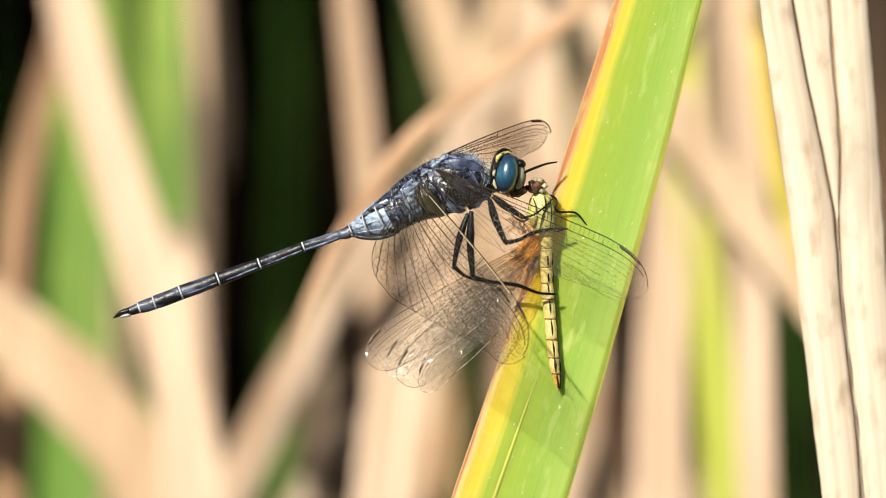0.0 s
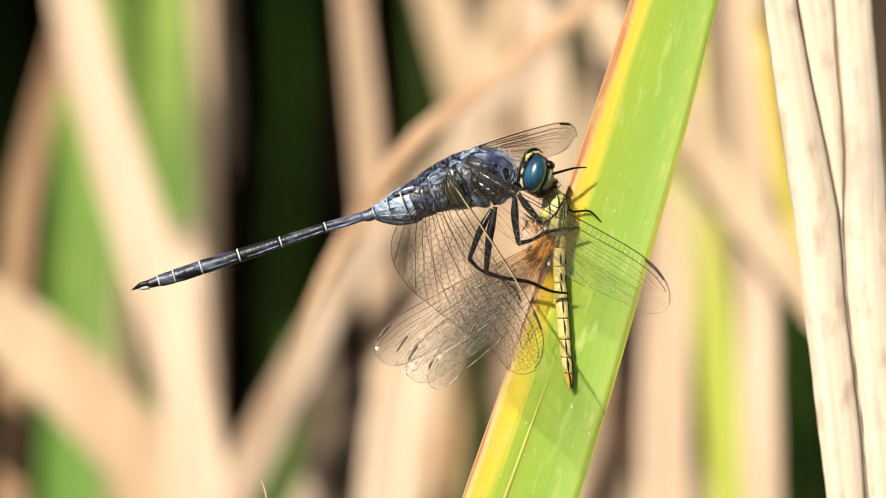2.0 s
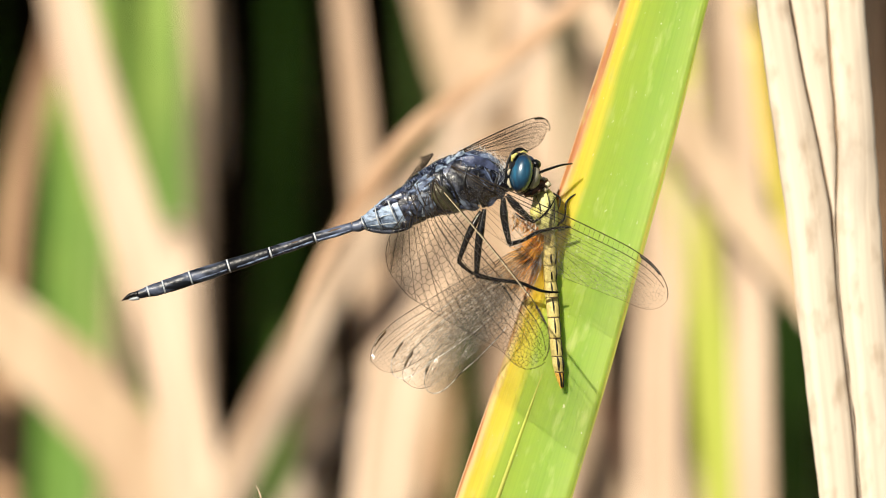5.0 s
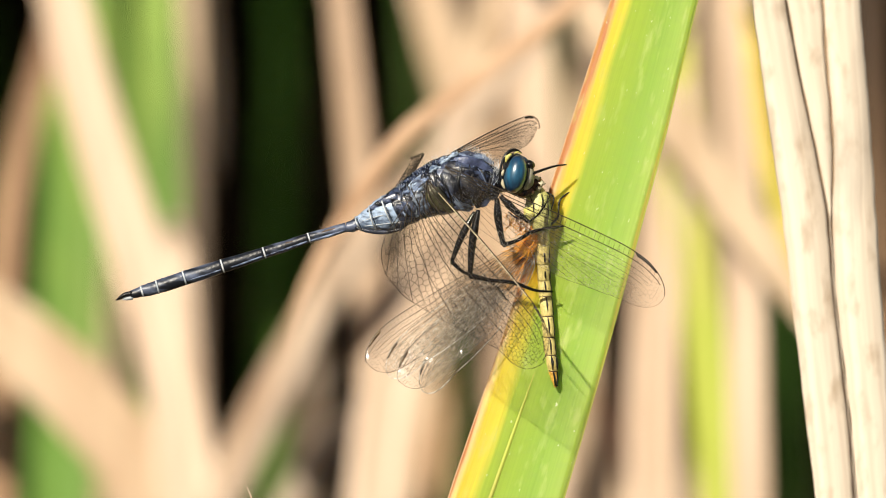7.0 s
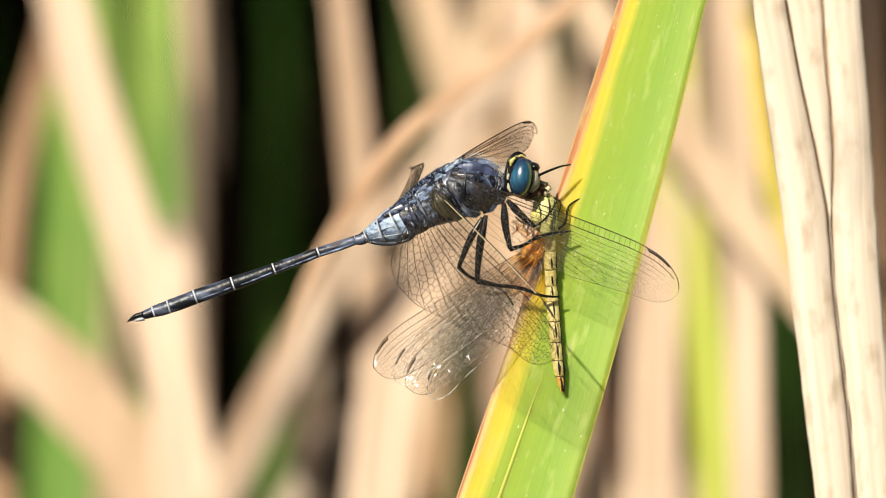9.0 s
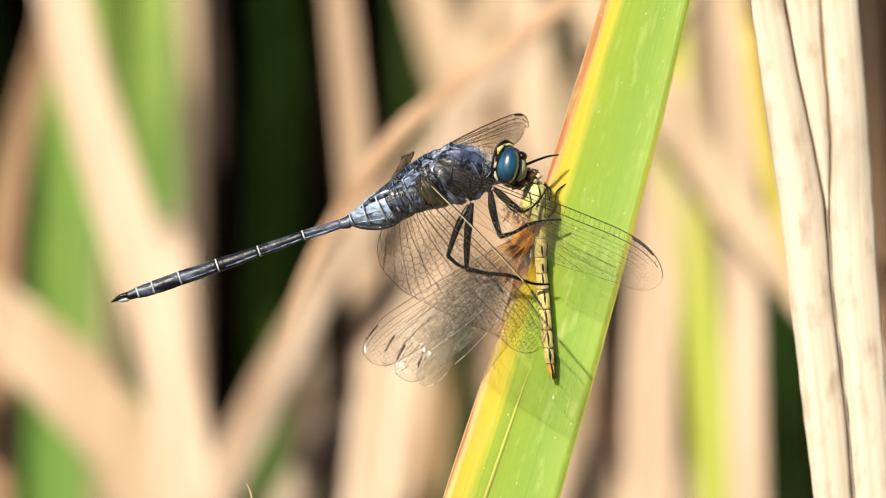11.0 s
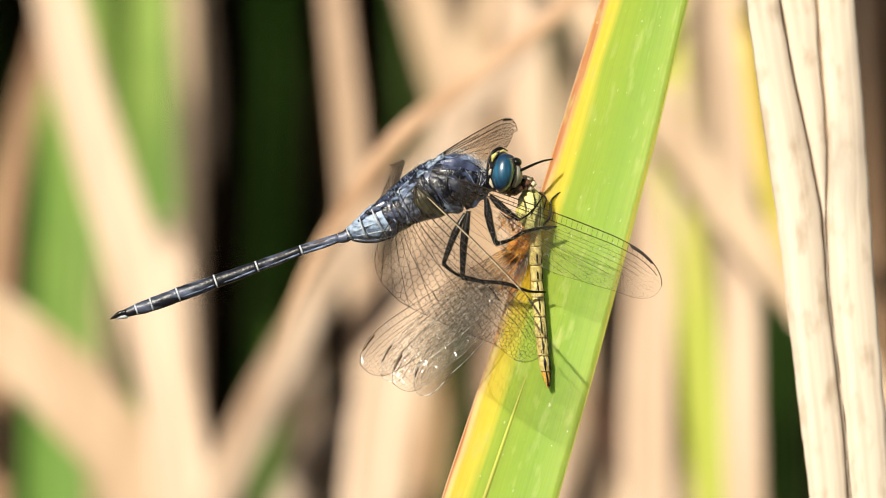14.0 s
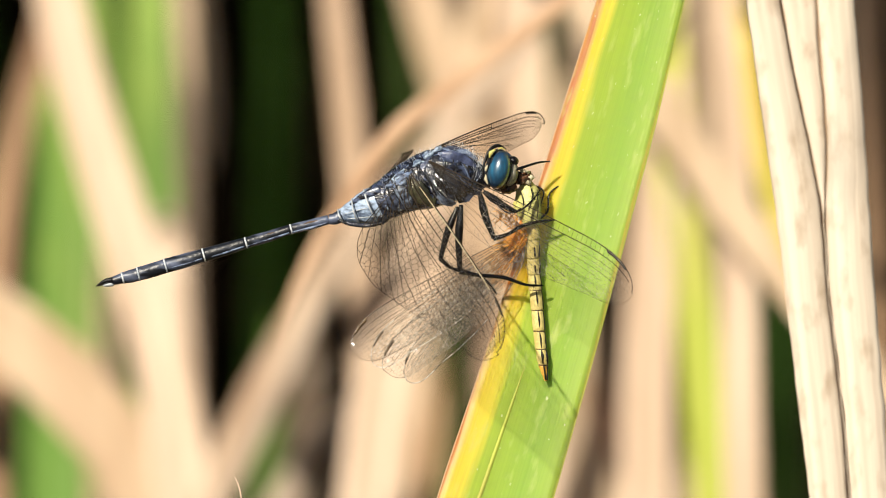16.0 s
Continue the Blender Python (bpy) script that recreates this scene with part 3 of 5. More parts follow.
def eye_material():
    m, n, ln, b = shader("blue_compound_eye", 0.24)
    tc, sep = n.new("ShaderNodeTexCoord"), n.new("ShaderNodeSeparateXYZ")
    ln.new(tc.outputs["Generated"], sep.inputs[0])
    r = ramp(n, ((0.12, (0.006, 0.03, 0.075)), (0.42, (0.010, 0.095, 0.19)), (0.62, (0.012, 0.11, 0.21)), (0.9, (0.008, 0.035, 0.09))))
    ln.new(sep.outputs[2], r.inputs[0])
    cells = texture(n, ln, "voronoi", 9000)
    streak = ramp(n, ((0.35, (0.55, 0.6, 0.65)), (0.65, (1.35, 1.3, 1.25))))
    ln.new(texture(n, ln, "noise", 2200, (1, 1, 0.15), 2), streak.inputs[0])
    ln.new(mixed(n, ln, 1.0, r.outputs[0], streak.outputs[0], "MULTIPLY"), b.inputs["Base Color"])
    bumped(n, ln, b, cells, 0.12, 0.00005)
    b.inputs["Coat Weight"].default_value = 1.0
    b.inputs["Coat Roughness"].default_value = 0.33
    b.inputs["Coat IOR"].default_value = 1.75
    return m


def membrane_material(name, tint, amber, amount, sparkle, gloss):
    """Clear wing skin: see-through, with a gloss that grows at a slant and amber near the root (uv.x)."""
    m, n, ln, b = shader(name, 0.18)
    out = n["Material Output"]
    clear = n.new("ShaderNodeBsdfTransparent")
    tc, sep = n.new("ShaderNodeTexCoord"), n.new("ShaderNodeSeparateXYZ")
    ln.new(tc.outputs["UV"], sep.inputs[0])
    near = ramp(n, ((0.03, amber), (0.30, tint)))
    ln.new(sep.outputs[0], near.inputs[0])
    ln.new(near.outputs[0], clear.inputs["Color"])
    shine = n.new("ShaderNodeBsdfGlossy")
    shine.inputs["Roughness"].default_value = 0.10
    shine.inputs["Color"].default_value = (0.9, 0.92, 1.0, 1)
    wave = texture(n, ln, "noise", 900, (1, 1, 1), 3)
    p = n.new("ShaderNodeBump")
    p.inputs["Strength"].default_value, p.inputs["Distance"].default_value = sparkle, 0.0005
    ln.new(wave, p.inputs["Height"])
    ln.new(p.outputs[0], shine.inputs["Normal"])
    veil = n.new("ShaderNodeBsdfDiffuse")
    veil.inputs["Color"].default_value = (0.62, 0.55, 0.45, 1)
    one, two = n.new("ShaderNodeMixShader"), n.new("ShaderNodeMixShader")
    one.inputs[0].default_value = amount
    two.inputs[0].default_value = gloss
    ln.new(clear.outputs[0], one.inputs[1])
    ln.new(veil.outputs[0], one.inputs[2])
    ln.new(one.outputs[0], two.inputs[1])
    ln.new(shine.outputs[0], two.inputs[2])
    ln.new(two.outputs[0], out.inputs["Surface"])
    return m


EYE = eye_material()
MEMBRANE = membrane_material("wing_membrane", (0.993, 0.99, 0.985), (0.96, 0.93, 0.86), 0.006, 0.12, 0.014)
MEMBRANE_PREY = membrane_material("amber_rooted_membrane", (0.993, 0.99, 0.98), (0.98, 0.70, 0.32), 0.042, 0.45, 0.03)
VEIN = skin("dark_vein", (0.016, 0.011, 0.007), (0.050, 0.034, 0.020), 900, 0.3, 0.7, 0.5, sheen=0.2)
# pale patches in the prey's vein colours partly paint their sun glints
VEIN_PREY = skin("brown_vein", (0.10, 0.07, 0.042), (0.42, 0.34, 0.25), 1300, 0.52, 0.68, 0.3, sheen=0.7)
VEIN_GLINTS = skin("painted_glint_vein", (0.22, 0.18, 0.13), (0.80, 0.76, 0.68), 1500, 0.42, 0.56, 0.2, sheen=0.9)
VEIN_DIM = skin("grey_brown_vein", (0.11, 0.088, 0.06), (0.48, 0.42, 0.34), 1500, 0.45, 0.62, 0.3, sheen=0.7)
# the margin's glints are painted as pale patches too
MARGIN_GLINTS = skin("painted_glint_margin", (0.30, 0.27, 0.22), (0.86, 0.84, 0.80), 900, 0.40, 0.55, 0.15, sheen=1.0)
COSTA = skin("cream_wing_edge", (0.46, 0.38, 0.25), (0.66, 0.56, 0.38), 900, 0.3, 0.6, 0.35)
STIGMA = skin("black_wing_mark", (0.010, 0.008, 0.006), (0.04, 0.03, 0.02), 900, 0.3, 0.7, 0.3)
STIGMA_PREY = skin("brown_wing_mark", (0.05, 0.03, 0.015), (0.22, 0.14, 0.06), 900, 0.3, 0.7, 0.3)

FORE = ((0, 0.05), (0.06, 0.10), (0.2, 0.165), (0.4, 0.205), (0.6, 0.215), (0.8, 0.195), (0.9, 0.16), (0.96, 0.115), (0.985, 0.08), (1, 0.03))
HIND = ((0, 0.10), (0.04, 0.22), (0.10, 0.31), (0.2, 0.335), (0.35, 0.31), (0.55, 0.26), (0.75, 0.215), (0.9, 0.15), (0.97, 0.085), (1, 0.03))

BROAD = ((0, 0.09), (0.04, 0.22), (0.10, 0.33), (0.2, 0.385), (0.35, 0.39), (0.55, 0.33), (0.75, 0.255), (0.88, 0.19), (0.96, 0.12), (0.985, 0.08), (1, 0.03))
ROUND = ((0, 0.05), (0.06, 0.10), (0.2, 0.17), (0.4, 0.215), (0.6, 0.235), (0.8, 0.228), (0.9, 0.20), (0.955, 0.155), (0.985, 0.11), (1, 0.05))
FOLDED = ((0, 0.03), (0.08, 0.06), (0.18, 0.11), (0.3, 0.165), (0.5, 0.195), (0.7, 0.195), (0.88, 0.17), (0.96, 0.12), (0.985, 0.08), (1, 0.03))


def lead_edge(s):
    t = min(max(0.0, (s - 0.86) / 0.14), 1.0)
    return -0.012 * math.sin(math.pi * s) + 0.05 * max(0.0, (s - 0.72) / 0.28) ** 2.2 + 0.06 * (1 - math.sqrt(1 - t * t))


OUTLINES = {}


def chord(shape, s):
    """The wing's depth at s of its span: an even curve through the shape's points that closes in a round tip."""
    if shape not in OUTLINES:
        xs = np.linspace(0, 1, 401)
        raw = np.interp(np.minimum(xs, 0.84), [a for a, _ in shape], [c for _, c in shape])
        even = np.convolve(np.pad(raw, 16, mode="edge"), np.ones(33) / 33, "valid")
        OUTLINES[shape] = (xs, even * np.where(xs < 0.06, (xs / 0.06) ** 0.5 * 0.6 + 0.4, 1))
    xs, even = OUTLINES[shape]
    t = max(0.0, (s - 0.84) / 0.16)
    return float(np.interp(s, xs, even)) * math.sqrt(max(0.0, 1 - t * t)) + 1e-4


def rod(bm, a, b, r, sides=3):
    d = b - a
    if d.length < 1e-7:
        return
    d.normalize()
    x = d.cross(Vector((0, 0, 1)))
    x = x.normalized() if x.length > 1e-3 else Vector((1, 0, 0))
    z = d.cross(x)
    ring = [x * math.cos(t) + z * math.sin(t) for t in (2 * math.pi * k / sides + 0.5 for k in range(sides))]
    lo, hi = [bm.verts.new(a + q * r) for q in ring], [bm.verts.new(b + q * r) for q in ring]
    for k in range(sides):
        bm.faces.new((lo[k], lo[(k + 1) % sides], hi[(k + 1) % sides], hi[k]))


def wing_frame(d_u, d_v, length, away, hint, roll):
    """Turn of a wing: its span points (d_u, d_v) across the view and the rest of length towards or away from the lens."""
    flat = math.hypot(d_u, d_v)
    deep = math.sqrt(max(length ** 2 - flat ** 2, 1.0)) * away
    d = Vector((d_u, deep, -d_v)).normalized()
    c = Vector((hint[0], 0, -hint[1]))
    c = (c - d * c.dot(d)).normalized()
    nor = d.cross(c)
    c = c * math.cos(radians(roll)) + nor * math.sin(radians(roll))
    nor = d.cross(c)
    return Matrix((d, c, nor)).transposed()


def build_wing(name, parent, root, length, shape, cell, turn, mats, label, mark=(0.83, 0.94), notch=None, seed=0, thin=1.0, wide=0.075, rich=True, costa=None, net=None, bare=0.0, rim=None):
    """A wing: the vein net is the part, its membrane and dark edge mark are sub-parts. Built along +x, trailing edge to +y."""
    veins, skin_mat, mark_mat = mats
    rng = random.Random(seed)
    L = length * U
    r0 = 0.62 * U * thin

    def kept(s, f):
        return notch is None or not notch(s, f)

    def spot(s, f):
        c = chord(shape, s)
        ripple = 0.0012 * math.sin(f * 22) * (1 - s) + 0.02 * s * s * (f - 0.5)
        return Vector((s * L, (lead_edge(s) + c * f) * L, ripple * L))

    bm = bmesh.new()
    # cells: the faces between scattered staggered seeds
    from mathutils.geometry import delaunay_2d_cdt
    seeds, s, odd = [], 0.03, 0
    while s < 1.0:
        size = cell * (1.0 + 0.9 * max(0, 0.45 - s)) * (1 if s < 0.5 else 0.72)
        c = chord(shape, s)
        count = max(2, int(c * 0.86 / (size * 1.02)))
        for j in range(count + 1):
            f = 0.15 + 0.85 * (j + 0.5 * odd) / (count + 0.5)
            seeds.append(Vector((s + rng.uniform(-.24, .24) * size, lead_edge(s) + c * f + rng.uniform(-.24, .24) * size)))
        odd = 1 - odd
        s += size * (0.86 if rich else 1.25)
    vs, es, fs, *_ = delaunay_2d_cdt(seeds, [], [], 0, 1e-6)
    centre, sides_of = [], {}
    for k, f in enumerate(fs):
        a, b, c = (vs[i] for i in f)
        dd = 2 * (a.x * (b.y - c.y) + b.x * (c.y - a.y) + c.x * (a.y - b.y))
        if abs(dd) < 1e-9:
            centre.append(None)
        else:
            ux = (a.length_squared * (b.y - c.y) + b.length_squared * (c.y - a.y) + c.length_squared * (a.y - b.y)) / dd
            uy = (a.length_squared * (c.x - b.x) + b.length_squared * (a.x - c.x) + c.length_squared * (b.x - a.x)) / dd
            centre.append((ux, uy))
        for i in range(3):
            sides_of.setdefault(tuple(sorted((f[i], f[(i + 1) % 3]))), []).append(k)

    def frac(p):
        return (p[1] - lead_edge(min(max(p[0], 0), 1))) / max(chord(shape, min(max(p[0], 0), 1)), 1e-4)

    for pair in sides_of.values():
        if len(pair) == 2 and centre[pair[0]] and centre[pair[1]]:
            p, q = centre[pair[0]], centre[pair[1]]
            if all(0.0 < w[0] < 1 for w in (p, q)):
                fp, fq = frac(p), frac(q)
                if 0.5 * (p[0] + q[0]) > bare and max(fp, fq) < 1.25 and min(fp, fq) > 0.10 and abs(p[0] - q[0]) < 0.12 and kept(p[0], min(fp, 1)) and kept(q[0], min(fq, 1)):
                    rod(bm, spot(p[0], min(fp, 1.0)), spot(q[0], min(fq, 1.0)), r0 * (0.72 if 0.5 * (p[0] + q[0]) < 0.4 else 0.54))
    # long veins, margin and the ladder along the fore edge; the net may be paler
    if net is not None:
        for f in bm.faces:
            f.material_index = 1
    lines = [(0.0, 0.0, 0.0, 1.0, 1.6), (0.075, 0.10, 0.02, 0.50, 1.2), (0.15, 0.16, 0.0, 0.97, 1.35), (0.22, 0.30, 0.02, 0.93, 1.0), (0.28, 0.50, 0.04, 0.9, 0.95),
             (0.36, 0.72, 0.04, 0.80, 0.95), (0.5, 0.95, 0.05, 0.62, 0.9), (0.62, 1.0, 0.06, 0.4, 0.9), (0.8, 1.0, 0.05, 0.22, 0.9), (1.0, 1.0, 0.0, 1.0, 0.8)]
    if not rich:
        lines[-1] = (1.0, 1.0, 0.0, 1.0, 1.2)
        lines += [(0.30, 0.62, 0.3, 0.93, 0.8), (0.33, 0.85, 0.3, 0.88, 0.8), (0.25, 0.42, 0.3, 0.96, 0.8)]
    else:
        lines += [(0.25, 0.40, 0.12, 0.92, 0.7), (0.30, 0.62, 0.16, 0.86, 0.75), (0.33, 0.85, 0.14, 0.72, 0.7), (0.42, 0.99, 0.12, 0.70, 0.7), (0.46, 0.99, 0.10, 0.54, 0.7),
             (0.55, 1.0, 0.08, 0.47, 0.7), (0.70, 1.0, 0.07, 0.30, 0.7)]
    for f0, f1, s0, s1, w in lines:
        steps = 70 if f0 == f1 else 46
        pts = []
        for k in range(steps + 1):
            t = k / steps
            ss = s0 + (s1 - s0) * (math.sin(t * math.pi / 2) if f0 == f1 else t)
            pts.append((ss, f0 + (f1 - f0) * t ** 1.6))
        for a, b in zip(pts, pts[1:]):
            if kept(*a) and kept(*b):
                rod(bm, spot(*a), spot(*b), r0 * w * (1.0 if net is None else 1.4 if f0 < 0.2 else 0.8) * (1 + (0.55 if rich else 0.15) * (1 - a[0]) ** 4), 4)
    k = 0.03
    while k < 0.96:
        if kept(k, 0.05):
            rod(bm, spot(k, 0.0), spot(k + 0.004, 0.155), r0 * 0.7)
        k += 0.021 * rng.uniform(0.85, 1.15)
    rod(bm, spot(0.5, 0.0), spot(0.51, 0.16), r0 * 1.3, 4)
    for a, b in (((1, 0), (1, 1)), ((0, 0), (0, 1))):
        rod(bm, spot(*a), spot(*b), r0)
    wing = put(name, bm, (veins, net) if net is not None else veins, parent, label, origin=(0, 0, 0))
    place = root - (parent.location if parent.parent is None else parent.location)
    wing.matrix_basis = Matrix.LocRotScale(place, turn.to_quaternion(), None)
    # membrane
    bm = bmesh.new()
    uv = bm.loops.layers.uv.new("uv")
    nu, nv = 64, 14
    grid = [[bm.verts.new(spot(math.sin(i / nu * math.pi / 2), j / nv)) for j in range(nv + 1)] for i in range(nu + 1)]
    for i in range(nu):
        for j in range(nv):
            if kept(math.sin((i + 0.5) / nu * math.pi / 2), (j + 0.5) / nv):
                f = bm.faces.new((grid[i][j], grid[i + 1][j], grid[i + 1][j + 1], grid[i][j + 1]))
                for lp, c in zip(f.loops, ((i, j), (i + 1, j), (i + 1, j + 1), (i, j + 1))):
                    lp[uv].uv = (math.sin(c[0] / nu * math.pi / 2), c[1] / nv)
    bmesh.ops.delete(bm, geom=[v for v in bm.verts if not v.link_faces], context="VERTS")
    sub(wing, "membrane", bm, skin_mat, "clear glossy wing membrane")
    # the dark mark near the tip, and the thickened root
    bm = bmesh.new()
    s0, s1 = mark
    up = Vector((0, 0, r0 * 0.9))
    rings = []
    for k in range(13):
        a = s0 + (s1 - s0) * k / 12
        deep = wide * (0.45 if k in (0, 12) else 1.0)
        rings.append([bm.verts.new(spot(a, f) + up * e) for f, e in ((-0.012, -1), (-0.012, 1), (deep, 1), (deep, -1))])
    for p, q in zip(rings, rings[1:]):
        for i in range(4):
            bm.faces.new((p[i], p[(i + 1) % 4], q[(i + 1) % 4], q[i]))
    bm.faces.new(rings[0][::-1])
    bm.faces.new(rings[-1])
    sub(wing, "pterostigma", bm, mark_mat, "dark mark at the wing's fore edge")
    if rim is not None:
        bm = bmesh.new()
        pts = [spot(math.sin(a), 1.0) for a in (0.45 + (1.565 - 0.45) * k / 50 for k in range(51))] + [spot(math.sin(1.565 - 0.5 * k / 20), 0.0) for k in range(21)]
        for a, b in zip(pts, pts[1:]):
            rod(bm, a, b, r0 * 1.5, 5)
        sub(wing, "margin", bm, rim, "pale wing margin with painted glints")
    if costa is not None:
        bm = bmesh.new()
        pts = [spot(0.08 + 0.64 * k / 30, 0.012) + Vector((0, 0, r0)) for k in range(31)]
        for a, b in zip(pts, pts[1:]):
            rod(bm, a, b, r0 * 1.5, 5)
        sub(wing, "costa", bm, costa, "pale cream fore edge of the wing")
    return wing


def sub(parent, name, bm, material, label=""):
    """A sub-part whose mesh is given in its parent's own space."""
    me = bpy.data.meshes.new(name)
    bm.to_mesh(me)
    bm.free()
    me.materials.append(material)
    me.shade_smooth()
    ob = new(name, me)
    ob.parent = parent
    if label:
        tagged(ob, label)
    return ob


BODY_Y = -0.0050


def line(spots, y=BODY_Y):
    return [at(*s, y) if len(s) == 2 else at(s[0], s[1], y + s[2]) for s in spots]


def limb(spots, radii, n=24, sides=10, y=BODY_Y, flat=1.0, spines=0, seed=0):
    """A bmesh tube through grid spots (u, v, or u, v, metres deeper), radii in grid units."""
    bm = bmesh.new()
    path = glide(line(spots, y), n)
    tube(bm, path, [r * U for r in between(radii, n)], sides, flat)
    bmesh.ops.recalc_face_normals(bm, faces=bm.faces)
    rng = random.Random(seed)
    for k in range(spines):
        p = path[rng.randint(n // 6, n)]
        a = rng.uniform(0, 6.28)
        q = p + Vector((math.cos(a), 0.5 * math.sin(a * 2), math.sin(a))) * U * rng.uniform(7, 12)
        tube(bm, [p, q], [0.55 * U, 0.12 * U], 3)
    return bm


def ball(centre, ru, rv, rd, tilt=0.0, y=BODY_Y, seg=28):
    """An ellipsoid bmesh: half axes along u, v and depth in grid units; tilt turns it clockwise."""
    bm = bmesh.new()
    bmesh.ops.create_uvsphere(bm, u_segments=seg, v_segments=seg * 2 // 3, radius=1)
    c = at(centre[0], centre[1], y + (centre[2] if len(centre) > 2 else 0))
    m = Matrix.Translation(c) @ Matrix.Rotation(radians(tilt), 4, "Y") @ Matrix.Diagonal((ru * U, rd * U, rv * U, 1))
    bmesh.ops.transform(bm, matrix=m, verts=bm.verts)
    return bm


def lumpy(bm, amount, scale, seed=0):
    bm.normal_update()
    for v in bm.verts:
        v.co += v.normal * (amount * U * noise.noise(v.co * scale + Vector((seed * 7.1, 0, 0))))
    return bm


def join(*bms):
    out = bmesh.new()
    for b in bms:
        me = bpy.data.meshes.new("tmp")
        b.to_mesh(me)
        b.free()
        out.from_mesh(me)
        bpy.data.meshes.remove(me)
    return out


HUB = at(800, 330, BODY_Y)


def build_dragonfly():
    fly = empty("dragonfly", HUB)
    tagged(fly, "slate blue dragonfly with teal eyes gripping and eating its prey", "dragonfly")
    # thorax and the swollen blue base of the abdomen
    axis = [(874, 328), (860, 326), (836, 325), (802, 325), (766, 337), (735, 351), (712, 366), (698, 378)]
    girth = [12, 27, 40, 51, 50, 43, 37, 33]

    def onto(u, v, lift=0.0):
        """The spot's place on the near side of the thorax: (u, v, metres deeper)."""
        best = (1e9, 0)
        for (u0, v0), (u1, v1), g0, g1 in zip(axis, axis[1:], girth, girth[1:]):
            du, dv = u1 - u0, v1 - v0
            f = min(max(((u - u0) * du + (v - v0) * dv) / (du * du + dv * dv), 0), 1)
            best = min(best, (math.hypot(u - u0 - du * f, v - v0 - dv * f), g0 + (g1 - g0) * f))
        o, g = best
        return (u, v, -(0.80 * math.sqrt(max(g * g - o * o, 20)) + lift) * U)

    part("thorax", lumpy(limb(axis, girth, 48, 40, flat=0.80), 1.2, 1900), NAVY, fly, "slate blue thorax dusted with pale bloom")
    for k, (pts, rad, mat, nm, lab) in enumerate((
            ([(858, 291), (838, 281), (808, 276), (786, 280)], [2, 5, 5, 2], NAVY_PALE, "shoulder_plate", "pale blue edge of the shoulder plate"),
            ([(856, 306), (835, 297), (808, 290), (786, 289)], [4, 11, 11, 4], SLATE, "shoulder_plate", "smooth slate blue shoulder plate"),
            ([(852, 322), (832, 314), (806, 307), (782, 303)], [3, 8, 8, 3], NAVY, "shoulder_plate", "dark blue shoulder plate"),
            ([(744, 322), (734, 330), (722, 342), (714, 352)], [3, 7, 7, 3], NAVY_PALE, "wing_base", "pale blue plate under the wing"),
            ([(764, 302), (756, 305), (750, 309)], [2, 4, 2], ICE, "wing_base", "bright pale blue spot at the wing root"),
            ([(730, 318), (718, 330), (706, 342)], [2, 4, 2], ICE, "wing_base", "bright pale blue spot at the wing root"),
            ([(786, 372), (768, 362), (752, 348), (742, 336)], [5, 18, 16, 5], OLIVE, "side_plate", "olive brown side plate"),
            ([(842, 358), (826, 344), (812, 328), (800, 312)], [5, 14, 13, 5], NAVY_DARK, "side_plate", "dark side plate"),
            ([(800, 358), (790, 340), (776, 322), (766, 312)], [5, 13, 12, 4], NAVY_DARK, "side_plate", "dark side plate"),
            ([(752, 388), (740, 374), (726, 356), (716, 344)], [4, 11, 11, 4], NAVY_PALE, "side_plate", "pale blue side plate"),
            ([(728, 396), (716, 380), (706, 362), (700, 350)], [4, 10, 10, 4], NAVY, "side_plate", "slate blue side plate"),
            ([(820, 374), (806, 368), (792, 360)], [5, 9, 4], NAVY_PALE, "side_plate", "pale blue side plate"),
            ([(852, 352), (842, 360), (828, 368)], [5, 9, 4], NAVY, "hip_plate", "slate blue hip plate"),
            ([(868, 334), (860, 346), (850, 354)], [5, 9, 4], NAVY_DARK, "hip_plate", "dark hip plate"),
            ([(783, 275), (808, 281), (830, 287), (846, 300)], [1.5, 3.5, 3.5, 1.5], NAVY_PALE, "shoulder_plate", "pale blue rim of the shoulder plate"),
            ([(758, 300), (751, 306), (747, 312)], [3, 7, 3], ICE, "wing_base", "bright pale blue knob at the wing root"),
            ([(776, 283), (768, 288), (760, 293)], [2, 5, 2], ICE, "wing_base", "bright pale blue knob at the wing root"),
            ([(728, 330), (720, 336), (714, 344)], [2, 6, 3], ICE, "wing_base", "bright pale blue knob at the wing root"),
            ([(710, 344), (704, 352), (700, 360)], [2, 6, 2], ICE, "side_plate", "bright pale blue scale beside the waist"),
            ([(712, 360), (719, 376), (727, 392)], [2, 5, 3], ICE, "side_plate", "bright pale blue band beside the waist"),
            ([(728, 352), (736, 370), (744, 388)], [1.5, 3.5, 2], NAVY_PALE, "side_plate", "pale blue band on the flank"),
            ([(790, 372), (806, 368), (824, 373)], [3, 7, 3], NAVY_PALE, "side_plate", "pale blue plate above the hips"),
            ([(700, 366), (708, 384), (716, 402)], [2, 4.5, 3], BLACK, "side_plate", "black band beside the waist"),
            ([(770, 376), (780, 374), (787, 364)], [3, 8, 3], OLIVE, "side_plate", "olive brown side plate"))):
        part(nm, lumpy(limb([onto(u, v, 0.5) for u, v in pts], rad, 18, 16, flat=0.28), 1.0, 3600, k), mat, fly, lab)
